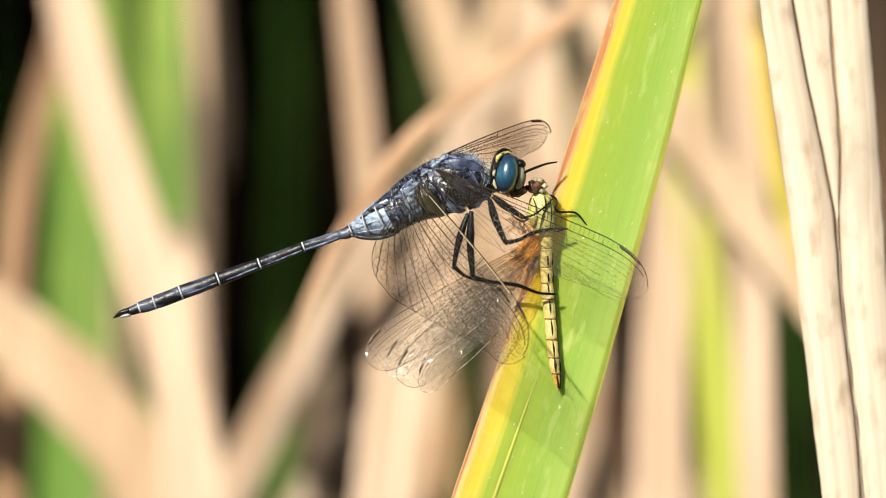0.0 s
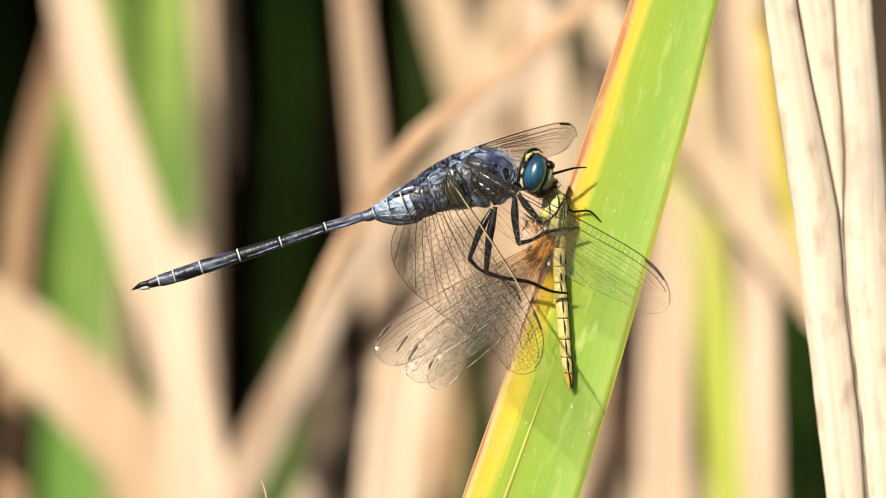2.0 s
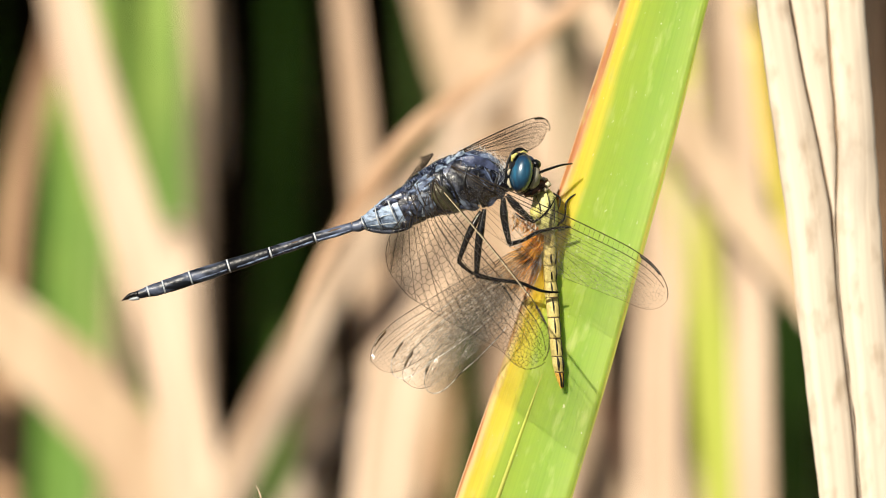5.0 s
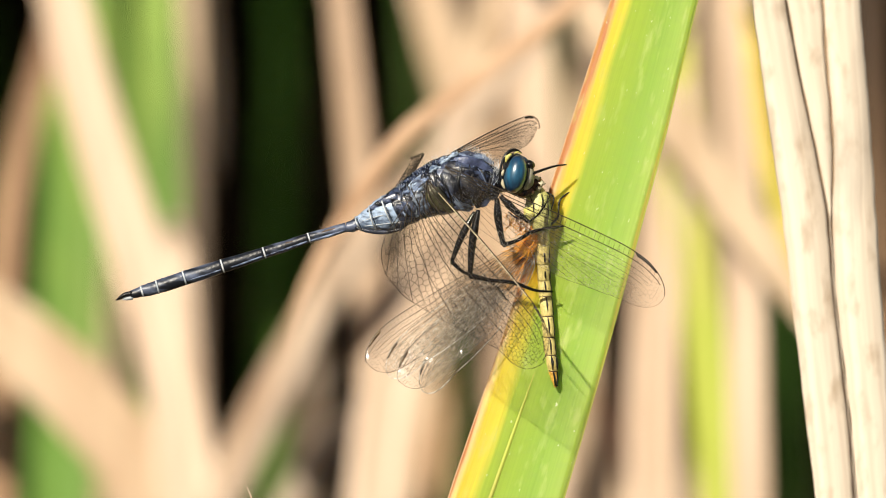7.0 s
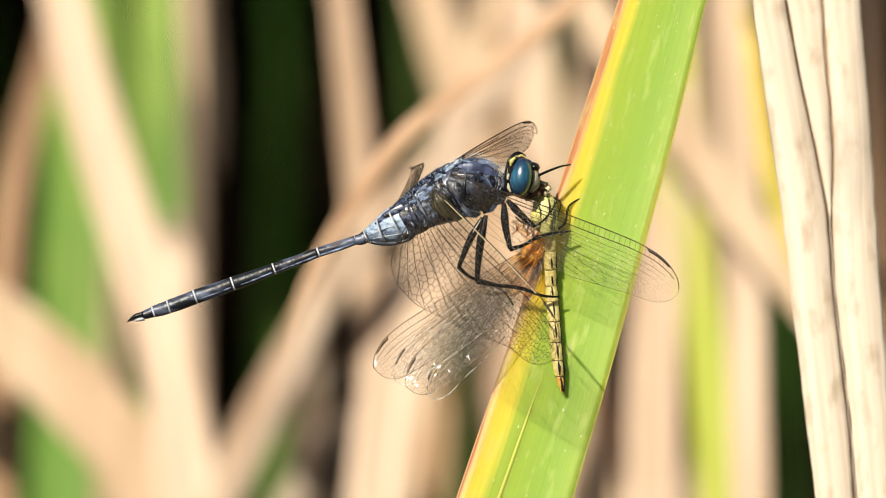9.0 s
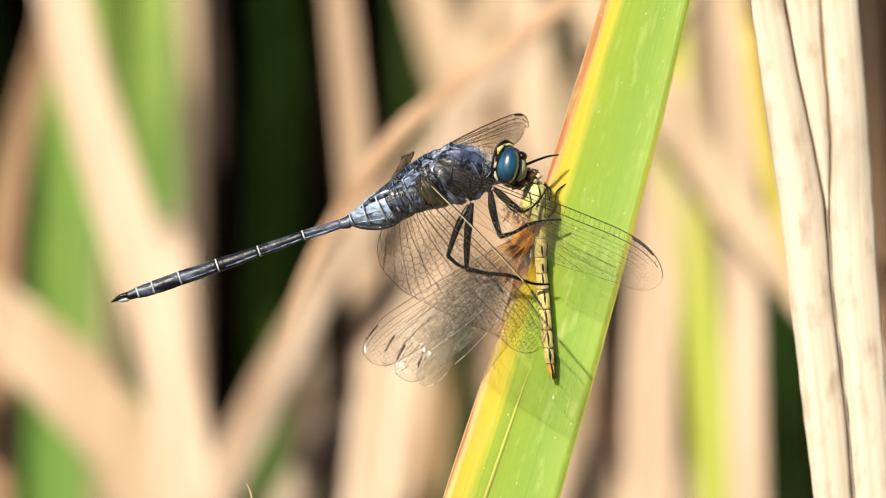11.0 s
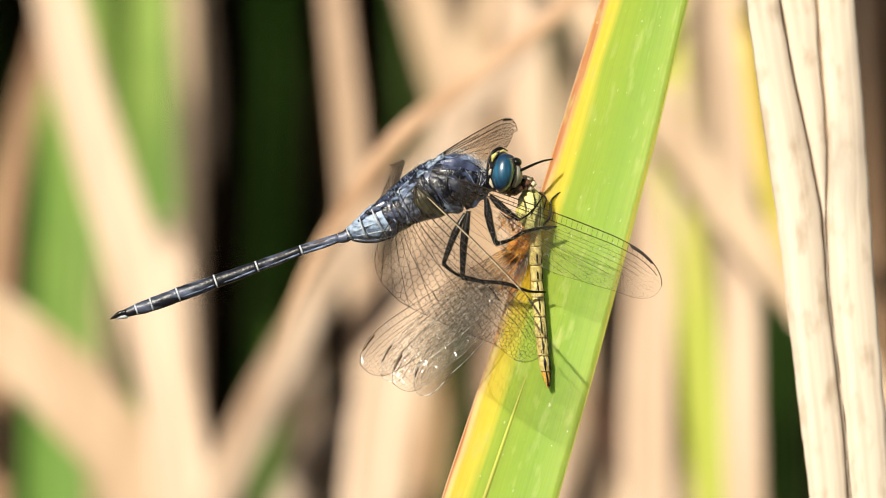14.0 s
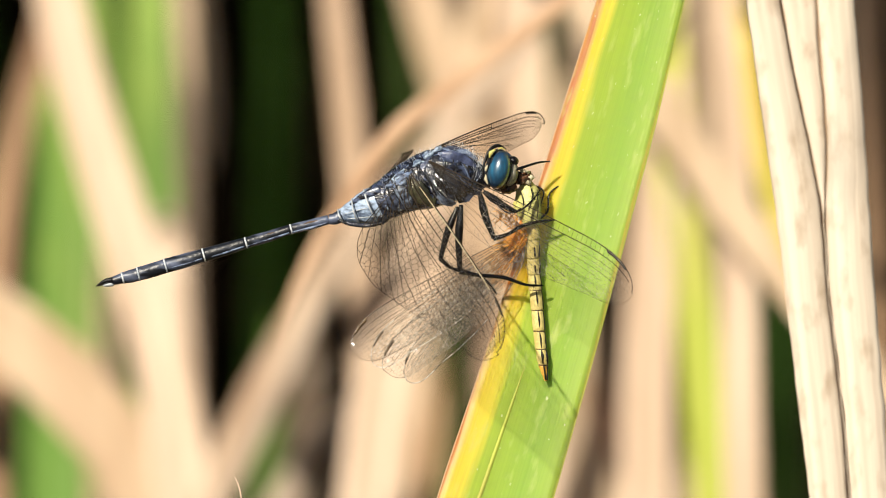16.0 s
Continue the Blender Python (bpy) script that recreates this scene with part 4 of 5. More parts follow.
    for k, pts in enumerate(([(860, 302), (852, 325), (850, 350)], [(832, 290), (820, 318), (828, 352), (836, 366)], [(802, 300), (796, 325), (806, 362)],
                             [(764, 316), (778, 340), (790, 374)], [(740, 332), (746, 356), (762, 384)], [(714, 342), (728, 368), (742, 394)],
                             [(700, 352), (712, 376), (724, 400)])):
        part("suture", limb([onto(u, v, 3) for u, v in pts], [1.4, 2.4, 1.4], 14, 6), BLACK, fly, "dark seam between the plates")
    rng = random.Random(31)
    for k in range(26):
        u0 = rng.uniform(708, 850)
        v0 = float(np.interp(u0, (700, 735, 800, 862), (360, 335, 312, 312))) + rng.uniform(-22, 30)
        n, a = rng.uniform(9, 24), rng.uniform(0.7, 1.3)
        pts = [(u0 - n * math.cos(a), v0 - n * math.sin(a)), (u0 + rng.uniform(-3, 3), v0), (u0 + n * math.cos(a + 0.3), v0 + n * math.sin(a + 0.3))]
        part("fold", limb([onto(u, v, 1.5) for u, v in pts], [0.6, rng.uniform(1.6, 3.4), 0.6], 10, 6, flat=0.6), NAVY_DARK if k % 3 else BLACK, fly, "dark fold between the plates")
    for pts in ([(862, 297), (840, 286), (806, 283), (780, 290)], [(848, 330), (838, 312), (830, 300)], [(800, 372), (786, 350), (776, 336), (768, 320)], [(826, 370), (818, 348), (812, 330)], [(740, 392), (726, 372), (712, 352)], [(764, 386), (750, 366), (738, 344)], [(772, 300), (790, 308), (812, 318), (838, 334)], [(748, 338), (762, 358), (784, 378)], [(716, 350), (732, 376), (748, 394)], [(790, 352), (800, 362), (818, 372)]):
        part("ridge", limb([onto(u, v, 3) for u, v in pts], [0.5, 1.1, 0.5], 14, 6), NAVY_PALE, fly, "pale ridge along a plate")
    for u, v, a, b in ((752, 307, 9, 4), (738, 326, 8, 4), (770, 292, 11, 4), (784, 281, 12, 4), (728, 343, 8, 4), (722, 328, 9, 4), (706, 348, 8, 5)):
        w = onto(u, v, 0)
        part("wing_joint", lumpy(ball((u, v, w[2]), a, b, 5, -35, seg=14), 3.0, 5200, u), ICE if u > 745 else NAVY_PALE, fly, "pale blue knob at the wing roots")
    # pale flecks: waxy bloom that also stands in for glints on the shell
    bm = bmesh.new()
    rng = random.Random(12)
    for k in range(90):
        f = rng.random()
        i = min(int(f * 7), 6)
        g = f * 7 - i
        c = [axis[i][j] + (axis[i + 1][j] - axis[i][j]) * g for j in (0, 1)]
        r = girth[i] + (girth[i + 1] - girth[i]) * g
        o = rng.uniform(-1, 1)
        o = (1 - abs(o) ** 1.7) * (-0.5) + o * 0.9 if rng.random() < 0.6 else o * 0.95
        w = onto(c[0] + 0.35 * o * r, c[1] + 0.93 * o * r, 0.6)
        p = at(w[0], w[1], BODY_Y + w[2])
        q = p + Vector((rng.uniform(-1, 1), rng.uniform(-.2, .2), rng.uniform(-1, 1))) * U * rng.uniform(3, 9)
        s = rng.uniform(0.7, 2.0) * U
        tube(bm, [p, (p + q) / 2, q], [s * 0.4, s, s * 0.3], 5)
    part("bloom", bm, NAVY_PALE, fly, "whitish waxy flecks and painted glints on the thorax")
    bm = bmesh.new()
    rng = random.Random(3)
    spine = glide(line([(868, 290), (835, 272), (795, 268), (762, 285), (735, 306), (708, 330), (690, 346)]), 60)
    for k in range(320):
        p = spine[rng.randint(0, 60)] + Vector((rng.uniform(-4, 4), rng.uniform(-32, 20), rng.uniform(-10, 3))) * U
        q = p + Vector((rng.uniform(-6, 3), rng.uniform(-5, 2), rng.uniform(2, 9))) * U
        tube(bm, [p, q], [0.32 * U, 0.08 * U], 3, cap=False)
    for k in range(130):
        a = rng.uniform(-2.6, -0.9)
        p = at(rng.uniform(850, 872), rng.uniform(292, 330), BODY_Y - rng.uniform(0, 30) * U)
        q = p + Vector((math.cos(a), rng.uniform(-0.3, 0.3), -math.sin(a))) * U * rng.uniform(7, 15)
        tube(bm, [p, q], [0.30 * U, 0.08 * U], 3, cap=False)
    part("fuzz", bm, RING, fly, "short pale hairs on the back")
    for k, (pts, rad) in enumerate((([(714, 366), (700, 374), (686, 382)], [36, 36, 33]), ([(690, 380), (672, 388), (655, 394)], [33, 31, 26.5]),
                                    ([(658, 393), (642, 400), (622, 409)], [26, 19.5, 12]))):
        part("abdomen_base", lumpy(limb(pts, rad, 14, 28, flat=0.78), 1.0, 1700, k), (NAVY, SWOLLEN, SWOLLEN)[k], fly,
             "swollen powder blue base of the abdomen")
    for u0, v0, u1, v1 in ((660, 358, 688, 414), (640, 376, 656, 420), (617, 396, 630, 421)):
        path = [(u0 + (u1 - u0) * k / 8 - 3 * math.sin(k / 8 * math.pi), v0 + (v1 - v0) * k / 8,
                 -0.0024 * math.sin(math.pi * min(max(k / 8, 0.04), 0.96)) ** 0.6) for k in range(9)]
        part("joint_ring", limb(path, [1.2, 1.5, 1.2], 16, 6), RING, fly, "pale joint line")
        part("joint_seam", limb([(u + 4, v, d) for u, v, d in path], [0.3, 0.6, 0.3], 16, 6), BLACK, fly, "dark seam beside the joint line")
    for pts in ([(630, 403), (650, 396), (676, 388)], [(634, 412), (660, 408), (690, 403)]):
        part("ridge", limb([(u, v, -0.0019 + 0.00002 * abs(u - 665)) for u, v in pts], [0.5, 1.0, 0.5], 12, 6), RING, fly, "pale ridge along the abdomen's base")
    # dark blue over the upper half: the back's pigment and its shading together
    part("dorsal_dark", lumpy(limb([(638, 387, -0.0009), (655, 374, -0.0012), (674, 364, -0.0014), (690, 357, -0.0015)], [2, 6, 9, 9], 16, 14, flat=0.5), 0.8, 3000), NAVY, fly,
         "dark blue back of the abdomen's base with its shading painted in")
    part("hump", lumpy(ball((697, 405, -0.0006), 12, 10, 14, 20, seg=16), 1.5, 3000), NAVY_DARK, fly, "dark hump below the abdomen's base")
    part("keel", limb([(700, 414, -0.001), (672, 421, -0.001), (640, 420, -0.001), (618, 415, -0.0008)], [3, 4, 4, 2], 14, 8), NAVY_DARK, fly)

    # abdomen: keyed as one part, its segments below it
    hinge = at(620, 409, BODY_Y)
    joints = [(622, 408), (602, 415), (537, 437), (459, 467), (386, 494), (320, 518), (273, 536), (246, 545), (226, 552)]
    rads = [11.5, 8.5, 8.8, 10, 12, 12.8, 12, 10, 7]
    tail = None
    for k in range(8):
        (u0, v0), (u1, v1) = joints[k], joints[k + 1]
        bm = limb([(u0, v0), ((u0 + u1) / 2, (v0 + v1) / 2 + (0.6 if k else 2)), (u1, v1)], [rads[k] * 0.97, (rads[k] + rads[k + 1]) / 2 * 1.02, rads[k + 1]], 14, 20, flat=0.9)
        lumpy(bm, 0.6, 1500, k)
        if tail is None:
            tail = part("abdomen", bm, TAIL, fly, "slender blue-black abdomen with pale rings", origin=hinge)
        else:
            part("segment", bm, TAIL, tail)
        if k > 1:
            d = Vector((u1 - u0, v1 - v0)).normalized()
            r = rads[k]
            part("ring", limb([(u0 - d.x * 1.4, v0 - d.y * 1.4), (u0 + d.x * 1.4, v0 + d.y * 1.4)], [r * 1.04, r * 1.04], 2, 20, flat=0.92), RING, tail, "pale joint ring")
        if 1 <= k <= 4:
            f = lambda a, o: (u0 + (u1 - u0) * a, v0 + (v1 - v0) * a - o, -rads[k] * 0.72 * U)
            part("streak", limb([f(0.15, 2), f(0.5, 3), f(0.8, 2)], [0.8, 2.6, 0.8], 12, 8, flat=0.7), BROWN, tail, "brown side streak")
            # pale tube whose colour stands for the sheen on the lower side
            part("underside_sheen", limb([f(0.04, -5.5), f(0.5, -6.5), f(0.97, -6)], [1.6, 2.4, 1.6], 12, 8), NAVY_PALE, tail, "pale line painting the sheen along the underside")
    for a in (-4, 3):
        part("cercus", limb([(228, 551 + a * 0.4, a * U), (215, 555 + a * 0.5, a * U), (200, 563, a * 0.6 * U)], [4.5, 4, 0.8], 10, 8), BLACK, tail, "black tail clasper")
    part("clasper", limb([(230, 556), (218, 559), (212, 561)], [5, 4, 1.5], 8, 8), RING, tail)

    # head
    head = part("head", lumpy(ball((898, 309, 0.0006), 24, 38, 40, -6), 1.0, 1500), BLACK, fly, "black and yellow head", origin=at(878, 318, BODY_Y))
    part("eye", ball((897, 308, -0.0018), 20, 34, 26, 9), EYE, head, "glossy teal compound eye")
    part("eye", ball((903, 308, 0.0022), 20, 33, 24, 10), EYE, head, "glossy teal compound eye")
    part("occiput", lumpy(ball((885, 301, -0.0006), 12, 30, 31, 6), 1.0, 3200), BLACK, head, "black back of the head")
    for pts, r, mat, lab in (([(879, 288, -0.0026), (881, 279, -0.0027), (888, 273, -0.0025)], [1.5, 4.2, 2], LEMON, "lemon spot on the back of the head"),
                             ([(876, 301, -0.0024), (874, 307, -0.0025), (874, 312, -0.0025)], [1.2, 3.0, 1.4], CREAM, "cream spot on the back of the head"),
                             ([(874, 318, -0.0025), (875, 326, -0.0026), (879, 334, -0.0026)], [1.4, 3.4, 1.5], CREAM, "cream spot on the back of the head"),
                             ([(893, 271, -0.0020), (899, 269, -0.0018), (905, 271, -0.0016)], [1, 1.8, 1], LEMON, "lemon line over the eye")):
        part("head_spot", lumpy(limb(pts, r, 12, 8), 0.8, 4000), mat, head, lab)
    part("head_rim", limb([(872, 330, -0.002), (869, 312, -0.0022), (872, 290, -0.0022), (880, 272, -0.0020), (893, 265, -0.0016), (906, 270, -0.0014)], [1, 2, 2.4, 3, 3, 1.5], 24, 8), BLACK, head, "black rim round the eye")
    part("eye_rim", limb([(906, 277, -0.0019), (916, 294, -0.0020), (917, 314, -0.0021), (911, 332, -0.0020)], [1.2, 2.6, 2.6, 1.2], 16, 8), BLACK, head, "black rim between eye and face")
    part("face", lumpy(ball((917, 314, -0.0002), 14, 23, 24, 8), 1.2, 2000), FACE, head, "greyish cream face")
    part("brow", ball((921, 290, -0.0006), 10, 8, 15, 20), BLACK, head, "black brow")
    part("jaw", lumpy(limb([(903, 345), (916, 340), (930, 334)], [6, 9, 7], 10, 12), 2, 2500), GORE, head, "brown chewing jaws")
    part("antenna", limb([(924, 307, -0.0012), (948, 297, -0.0004), (968, 290, 0.0006), (986, 287, 0.0016)], [2.6, 2.3, 1.9, 1.3], 16, 6), BLACK, head, "thin black feeler")
    part("neck", lumpy(limb([(884, 322), (868, 322), (856, 322)], [18, 22, 26], 8, 16), 1.5, 2500), NAVY_DARK, fly)
    return fly, tail


fly, tail = build_dragonfly()

DARK_WING = (VEIN, MEMBRANE, STIGMA)
SHINY_WING = (VEIN_GLINTS, MEMBRANE_PREY, STIGMA_PREY)
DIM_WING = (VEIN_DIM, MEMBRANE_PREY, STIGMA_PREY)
PREY_WING = (VEIN_PREY, MEMBRANE_PREY, STIGMA_PREY)
# each wing: root spot and depth, length in grid units, towards (-1) or away from (1) the lens, chord hint, roll
WINGS = {
    "near_fore": ((772, 300), BODY_Y - 0.0026, 450, 0.94, -1, (-0.41, 0.91), 0),
    "near_hind": ((742, 325), BODY_Y - 0.0026, 432, 0.82, -1, (-0.72, 0.69), 0),
    "far_fore": ((782, 276), BODY_Y + 0.0012, 345, 0.985, 1, (0.1, 1.0), 20),
    "far_hind": ((700, 345), BODY_Y + 0.0012, 330, 0.985, 1, (-0.75, 0.65), 0),
}


def wing_turn(kind, u, v):
    (ru, rv), y, length, share, away, hint, roll = WINGS[kind]
    du, dv = u - ru, v - rv
    for _ in range(4):  # the mark lies a little behind the span line
        m = wing_frame(du, dv, length * share, away, hint, roll)
        p = m @ Vector((share, lead_edge(share), 0)) * length
        du, dv = du + (u - ru - p.x), dv + (v - rv + p.z)
    return wing_frame(du, dv, length * share, away, hint, roll)


def add_wing(kind, u, v, shape, cell, name, label, seed):
    (ru, rv), y, length, *_ = WINGS[kind]
    return build_wing(name, fly, at(ru, rv, y), length, shape, cell, wing_turn(kind, u, v), DARK_WING, label, seed=seed, bare={"near_fore": 0.30, "near_hind": 0.10}.get(kind, 0.0), thin=0.68 if kind == "near_fore" else 1.02, net=VEIN_DIM if kind == "near_fore" else None, costa=COSTA if kind == "near_hind" else None, wide={"near_fore": 0.06, "near_hind": 0.032}.get(kind, 0.07),
                      mark={"near_hind": (0.775, 0.87), "far_fore": (0.81, 0.91)}.get(kind, (0.83, 0.94)))


wings = {
    "near_fore": add_wing("near_fore", 1130, 467, tuple((a, c * 1.03) for a, c in FORE), 0.024, "forewing", "clear forewing with fine black veins", 1),
    "near_hind": add_wing("near_hind", 921, 546, BROAD, 0.027, "hindwing", "broad clear hindwing with black veins", 2),
    "far_fore": add_wing("far_fore", 972, 222, FORE, 0.024, "forewing", "clear forewing raised behind the head", 3),
    "far_hind": add_wing("far_hind", 765, 305, tuple((a, c * 0.40) for a, c in HIND), 0.032, "hindwing", "clear hindwing behind the back", 4),
}

# legs: hip, knee and foot spots with depth; femur and tibia are parts that turn about hip and knee
LEGS = [
    ((834, 374), (837, 492), [(868, 499), (915, 505), (955, 519), (984, 521)], -0.0014, 6.4, 3.6),
    ((828, 378), (803, 472), [(822, 488), (862, 500), (884, 512), (902, 536)], -0.0004, 5.6, 3.0),
    ((866, 352), (895, 430), [(918, 425), (945, 412), (975, 406), (1004, 405)], -0.0016, 6.4, 3.6),
    ((872, 348), (928, 386), [(945, 380), (962, 368), (978, 352)], -0.0026, 6.0, 1.9),
]
legs = []
for k, (hip, knee, foot, dy, rf, rt) in enumerate(LEGS):
    femur = part("femur", limb([(*hip, dy), ((hip[0] + knee[0]) / 2 - 3, (hip[1] + knee[1]) / 2, dy), (*knee, dy)], [rf * 0.6, rf * 1.15, rf * 0.95, rf * 0.62], 18, 10, spines=26, seed=k),
                 LEG, fly, "black spiny thigh of a leg", origin=at(*hip, BODY_Y + dy))
    tibia = part("tibia", limb([(*knee, dy), *[(u, v, dy + 0.0036 * (i + 1) / len(foot)) for i, (u, v) in enumerate(foot)]], [rt * 1.35, rt * 0.9, rt * 1.0, rt * 0.7, rt * 0.5], 26, 8, spines=34, seed=k + 9),
                 LEG, fly, "black spiny shin and foot of a leg", origin=at(*knee, BODY_Y + dy))
    legs.append((femur, tibia, hip, knee, foot[-1]))


# ---- the prey ----
PREY_Y = -0.0031
PREY_HUB = at(945, 430, PREY_Y)


def build_prey():
    prey = empty("prey_dragonfly", PREY_HUB)
    tagged(prey, "small yellow dragonfly hanging limp as prey on the blade", "dragonfly")
    def L(*a, **k):
        return limb(*a, y=PREY_Y, **k)

    part("thorax", lumpy(L([(955, 336), (957, 352), (958, 375), (962, 398), (966, 416)], [8, 20, 24, 20, 13], n=24, sides=20, flat=0.9), 2, 2000), PREY_GREEN, prey,
         "yellow-green thorax with dark seams")
    for pts in ([(943, 350), (950, 372), (948, 392)], [(962, 342), (966, 366), (958, 388)], [(974, 350), (976, 380), (974, 404)]):
        part("seam", L([(u, v, -0.0016) for u, v in pts], [0.6, 1.2, 0.6], n=12, sides=6), BLACK, prey, "dark seam")
    part("head", lumpy(ball((950, 330), 16, 12, 16, -20, y=PREY_Y - 0.0005), 3.5, 2500), GORE, prey, "chewed brown head in the hunter's jaws")
    for u, v, a, b in ((941, 324, 6, 4), (955, 320, 5, 3), (934, 334, 5, 4), (964, 330, 4, 4), (948, 318, 4, 3), (945, 338, 6, 4), (959, 338, 5, 4)):
        part("crumb", lumpy(ball((u, v, -0.0012), a, b, 5, u * 7 % 90, y=PREY_Y, seg=12), 5, 5200, u), CREAM if u in (955, 964, 948, 959) else GORE, prey)
    part("flank", lumpy(L([(934, 372, -0.001), (942, 384, -0.0012), (944, 398, -0.001)], [4, 11, 4], n=12, sides=12), 1.5, 2500), LEMON, prey)
    joints = [(965, 410), (966, 438), (967, 472), (968, 500), (971, 530), (974, 565), (977, 602), (980, 634), (984, 662), (989, 690)]
    lie = 0.0019  # it lies closer to the blade than the thorax
    rads = [11, 12, 11.5, 11.5, 11.5, 11, 10.5, 10, 8.5, 2.5]
    body = None
    for k in range(9):
        (u0, v0), (u1, v1) = joints[k], joints[k + 1]
        d0, d1 = lie * min(1, k / 3), lie * min(1, (k + 1) / 3)
        dm = (d0 + d1) / 2
        bm = lumpy(L([(u0, v0, d0), ((u0 + u1) / 2, (v0 + v1) / 2, (d0 + d1) / 2), (u1, v1, d1)], [rads[k] * 0.95, (rads[k] + rads[k + 1]) / 2 * 1.05, rads[k + 1]], n=10, sides=16, flat=0.9), 0.8, 2000, k)
        mat = PREY_ORANGE if k >= 8 else PREY
        if body is None:
            body = part("abdomen", bm, mat, prey, "yellow abdomen with black dashes", origin=at(965, 410, PREY_Y))
        else:
            part("segment", bm, mat, body, "orange end segment" if k >= 8 else "")
        if k:
            side = rads[k] * 0.72
            tall = (v1 - v0)
            part("dash", L([(u0 + 1, v0 + tall * 0.02, dm - side * U), (u0 + 3, v0 + tall * 0.45, dm - side * 1.12 * U), (u0 + 4, v0 + tall * 0.92, dm - side * U)],
                           [1.5, (2.3, 3.0, 1.4)[max(0, k - 6)], 1.4], n=8, sides=6), BLACK, body, "black dash")
            part("side_line", L([(u0 + rads[k] * 0.9, v0 + tall * 0.02, dm - 0.0002), (u1 + rads[k + 1] * 0.95, v1 - tall * 0.05, dm - 0.0002)], [1.4, (2.0, 3.4, 1.6)[max(0, k - 6)], 1.4], n=8, sides=6), BLACK, body, "dark side line")
            part("band", L([(u0 - rads[k] * 0.9, v0 - 1, dm - 0.0004), (u0, v0, dm - side * 1.2 * U), (u0 + rads[k] * 0.9, v0, dm - 0.0004)], [0.7, 1.1, 0.9], n=10, sides=6), BROWN, body)
    bm = bmesh.new()
    rng = random.Random(8)
    for k in range(120):
        low = k % 3
        u, v = (rng.uniform(928, 958), rng.uniform(404, 440)) if low else (rng.uniform(900, 940), rng.uniform(380, 404))
        a = rng.uniform(1.6, 2.5) if low else rng.uniform(0.3, 2.6)
        n = rng.uniform(16, 46) if low else rng.uniform(10, 26)
        path = [(u, v, rng.uniform(-0.001, 0.001)), (u + n * 0.5 * math.cos(a), v + n * 0.5 * math.sin(a), rng.uniform(-0.0012, 0.0006)),
                (u + n * math.cos(a + 0.3), v + n * math.sin(a + 0.3), rng.uniform(-0.001, 0.001))]
        tube(bm, glide(line(path, PREY_Y), 6), [r * U for r in between([0.7, 0.8, 0.25], 6)], 4)
    part("wing_root", bm, AMBER, prey, "orange amber fibres of the wing roots")
    part("wing_stump", lumpy(L([(954, 404, -0.0002), (946, 424, -0.0001), (940, 448, 0.0004), (936, 478, 0.0012)], [6, 12, 9, 2], n=18, sides=14, flat=0.35), 2.0, 2600), AMBER, prey, "orange torn stump of the wings")
    for k, (pts, r) in enumerate((([(972, 345, 0.0002), (984, 352, 0.0002), (980, 380, -0.0004), (977, 404, -0.0002)], 1.8),
                                  ([(968, 398, -0.0010), (986, 410, 0.0012), (1000, 406, 0.0024)], 1.6), ([(940, 384, -0.0018), (925, 392, -0.0014), (905, 380, -0.001)], 2.2))):
        part("leg", L(pts, [r * 0.95, r * 0.8, r * 0.5], n=18, sides=6, spines=8, seed=k), BLACK, prey, "thin dark leg")
    free = part("leg", L([(980, 402, 0.001), (992, 392, 0.0016), (999, 360, 0.0022), (1022, 343, 0.0030)], [2.2, 2.0, 1.9, 1.2], n=24, sides=6, spines=8, seed=7), BLACK, prey,
                "thin dark leg that twitches", origin=at(984, 398, PREY_Y))
    return prey, body, free


prey, prey_tail, prey_leg = build_prey()
PREY_WINGS = [((940, 428), (655, 587), 364, 0.905, 0.0026, ROUND, None), ((942, 436), (686, 611), 346, 0.905, 0.0022, FOLDED, None),
              ((946, 442), (706, 625), 338, 0.905, 0.0018, ROUND, None),
              ((948, 446), (738, 646), 322, 0.905, 0.0029, FOLDED, lambda s, f: f > 0.80 + 0.1 * math.sin(s * 60) + 0.06 * math.sin(s * 143) and 0.2 < s < 0.68)]
prey_wings = []
for k, (root, tip, length, share, dy, shape, notch) in enumerate(PREY_WINGS):
    du, dv = tip[0] - root[0], tip[1] - root[1]
    n = math.hypot(du, dv)
    turn = wing_frame(du, dv, max(length * share, n * 1.02), 1 if k % 2 else -1, (dv / n, -du / n), (8, -6, 10, -4)[k])
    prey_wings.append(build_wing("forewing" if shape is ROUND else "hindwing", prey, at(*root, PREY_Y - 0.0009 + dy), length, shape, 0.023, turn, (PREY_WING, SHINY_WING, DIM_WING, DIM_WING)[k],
                                 "torn clear wing with brown veins" if notch else "crumpled clear wing with brown veins", notch=notch, seed=20 + k, thin=0.9, rich=False, mark=(0.86, 0.95), rim=MARGIN_GLINTS if k % 2 else None))


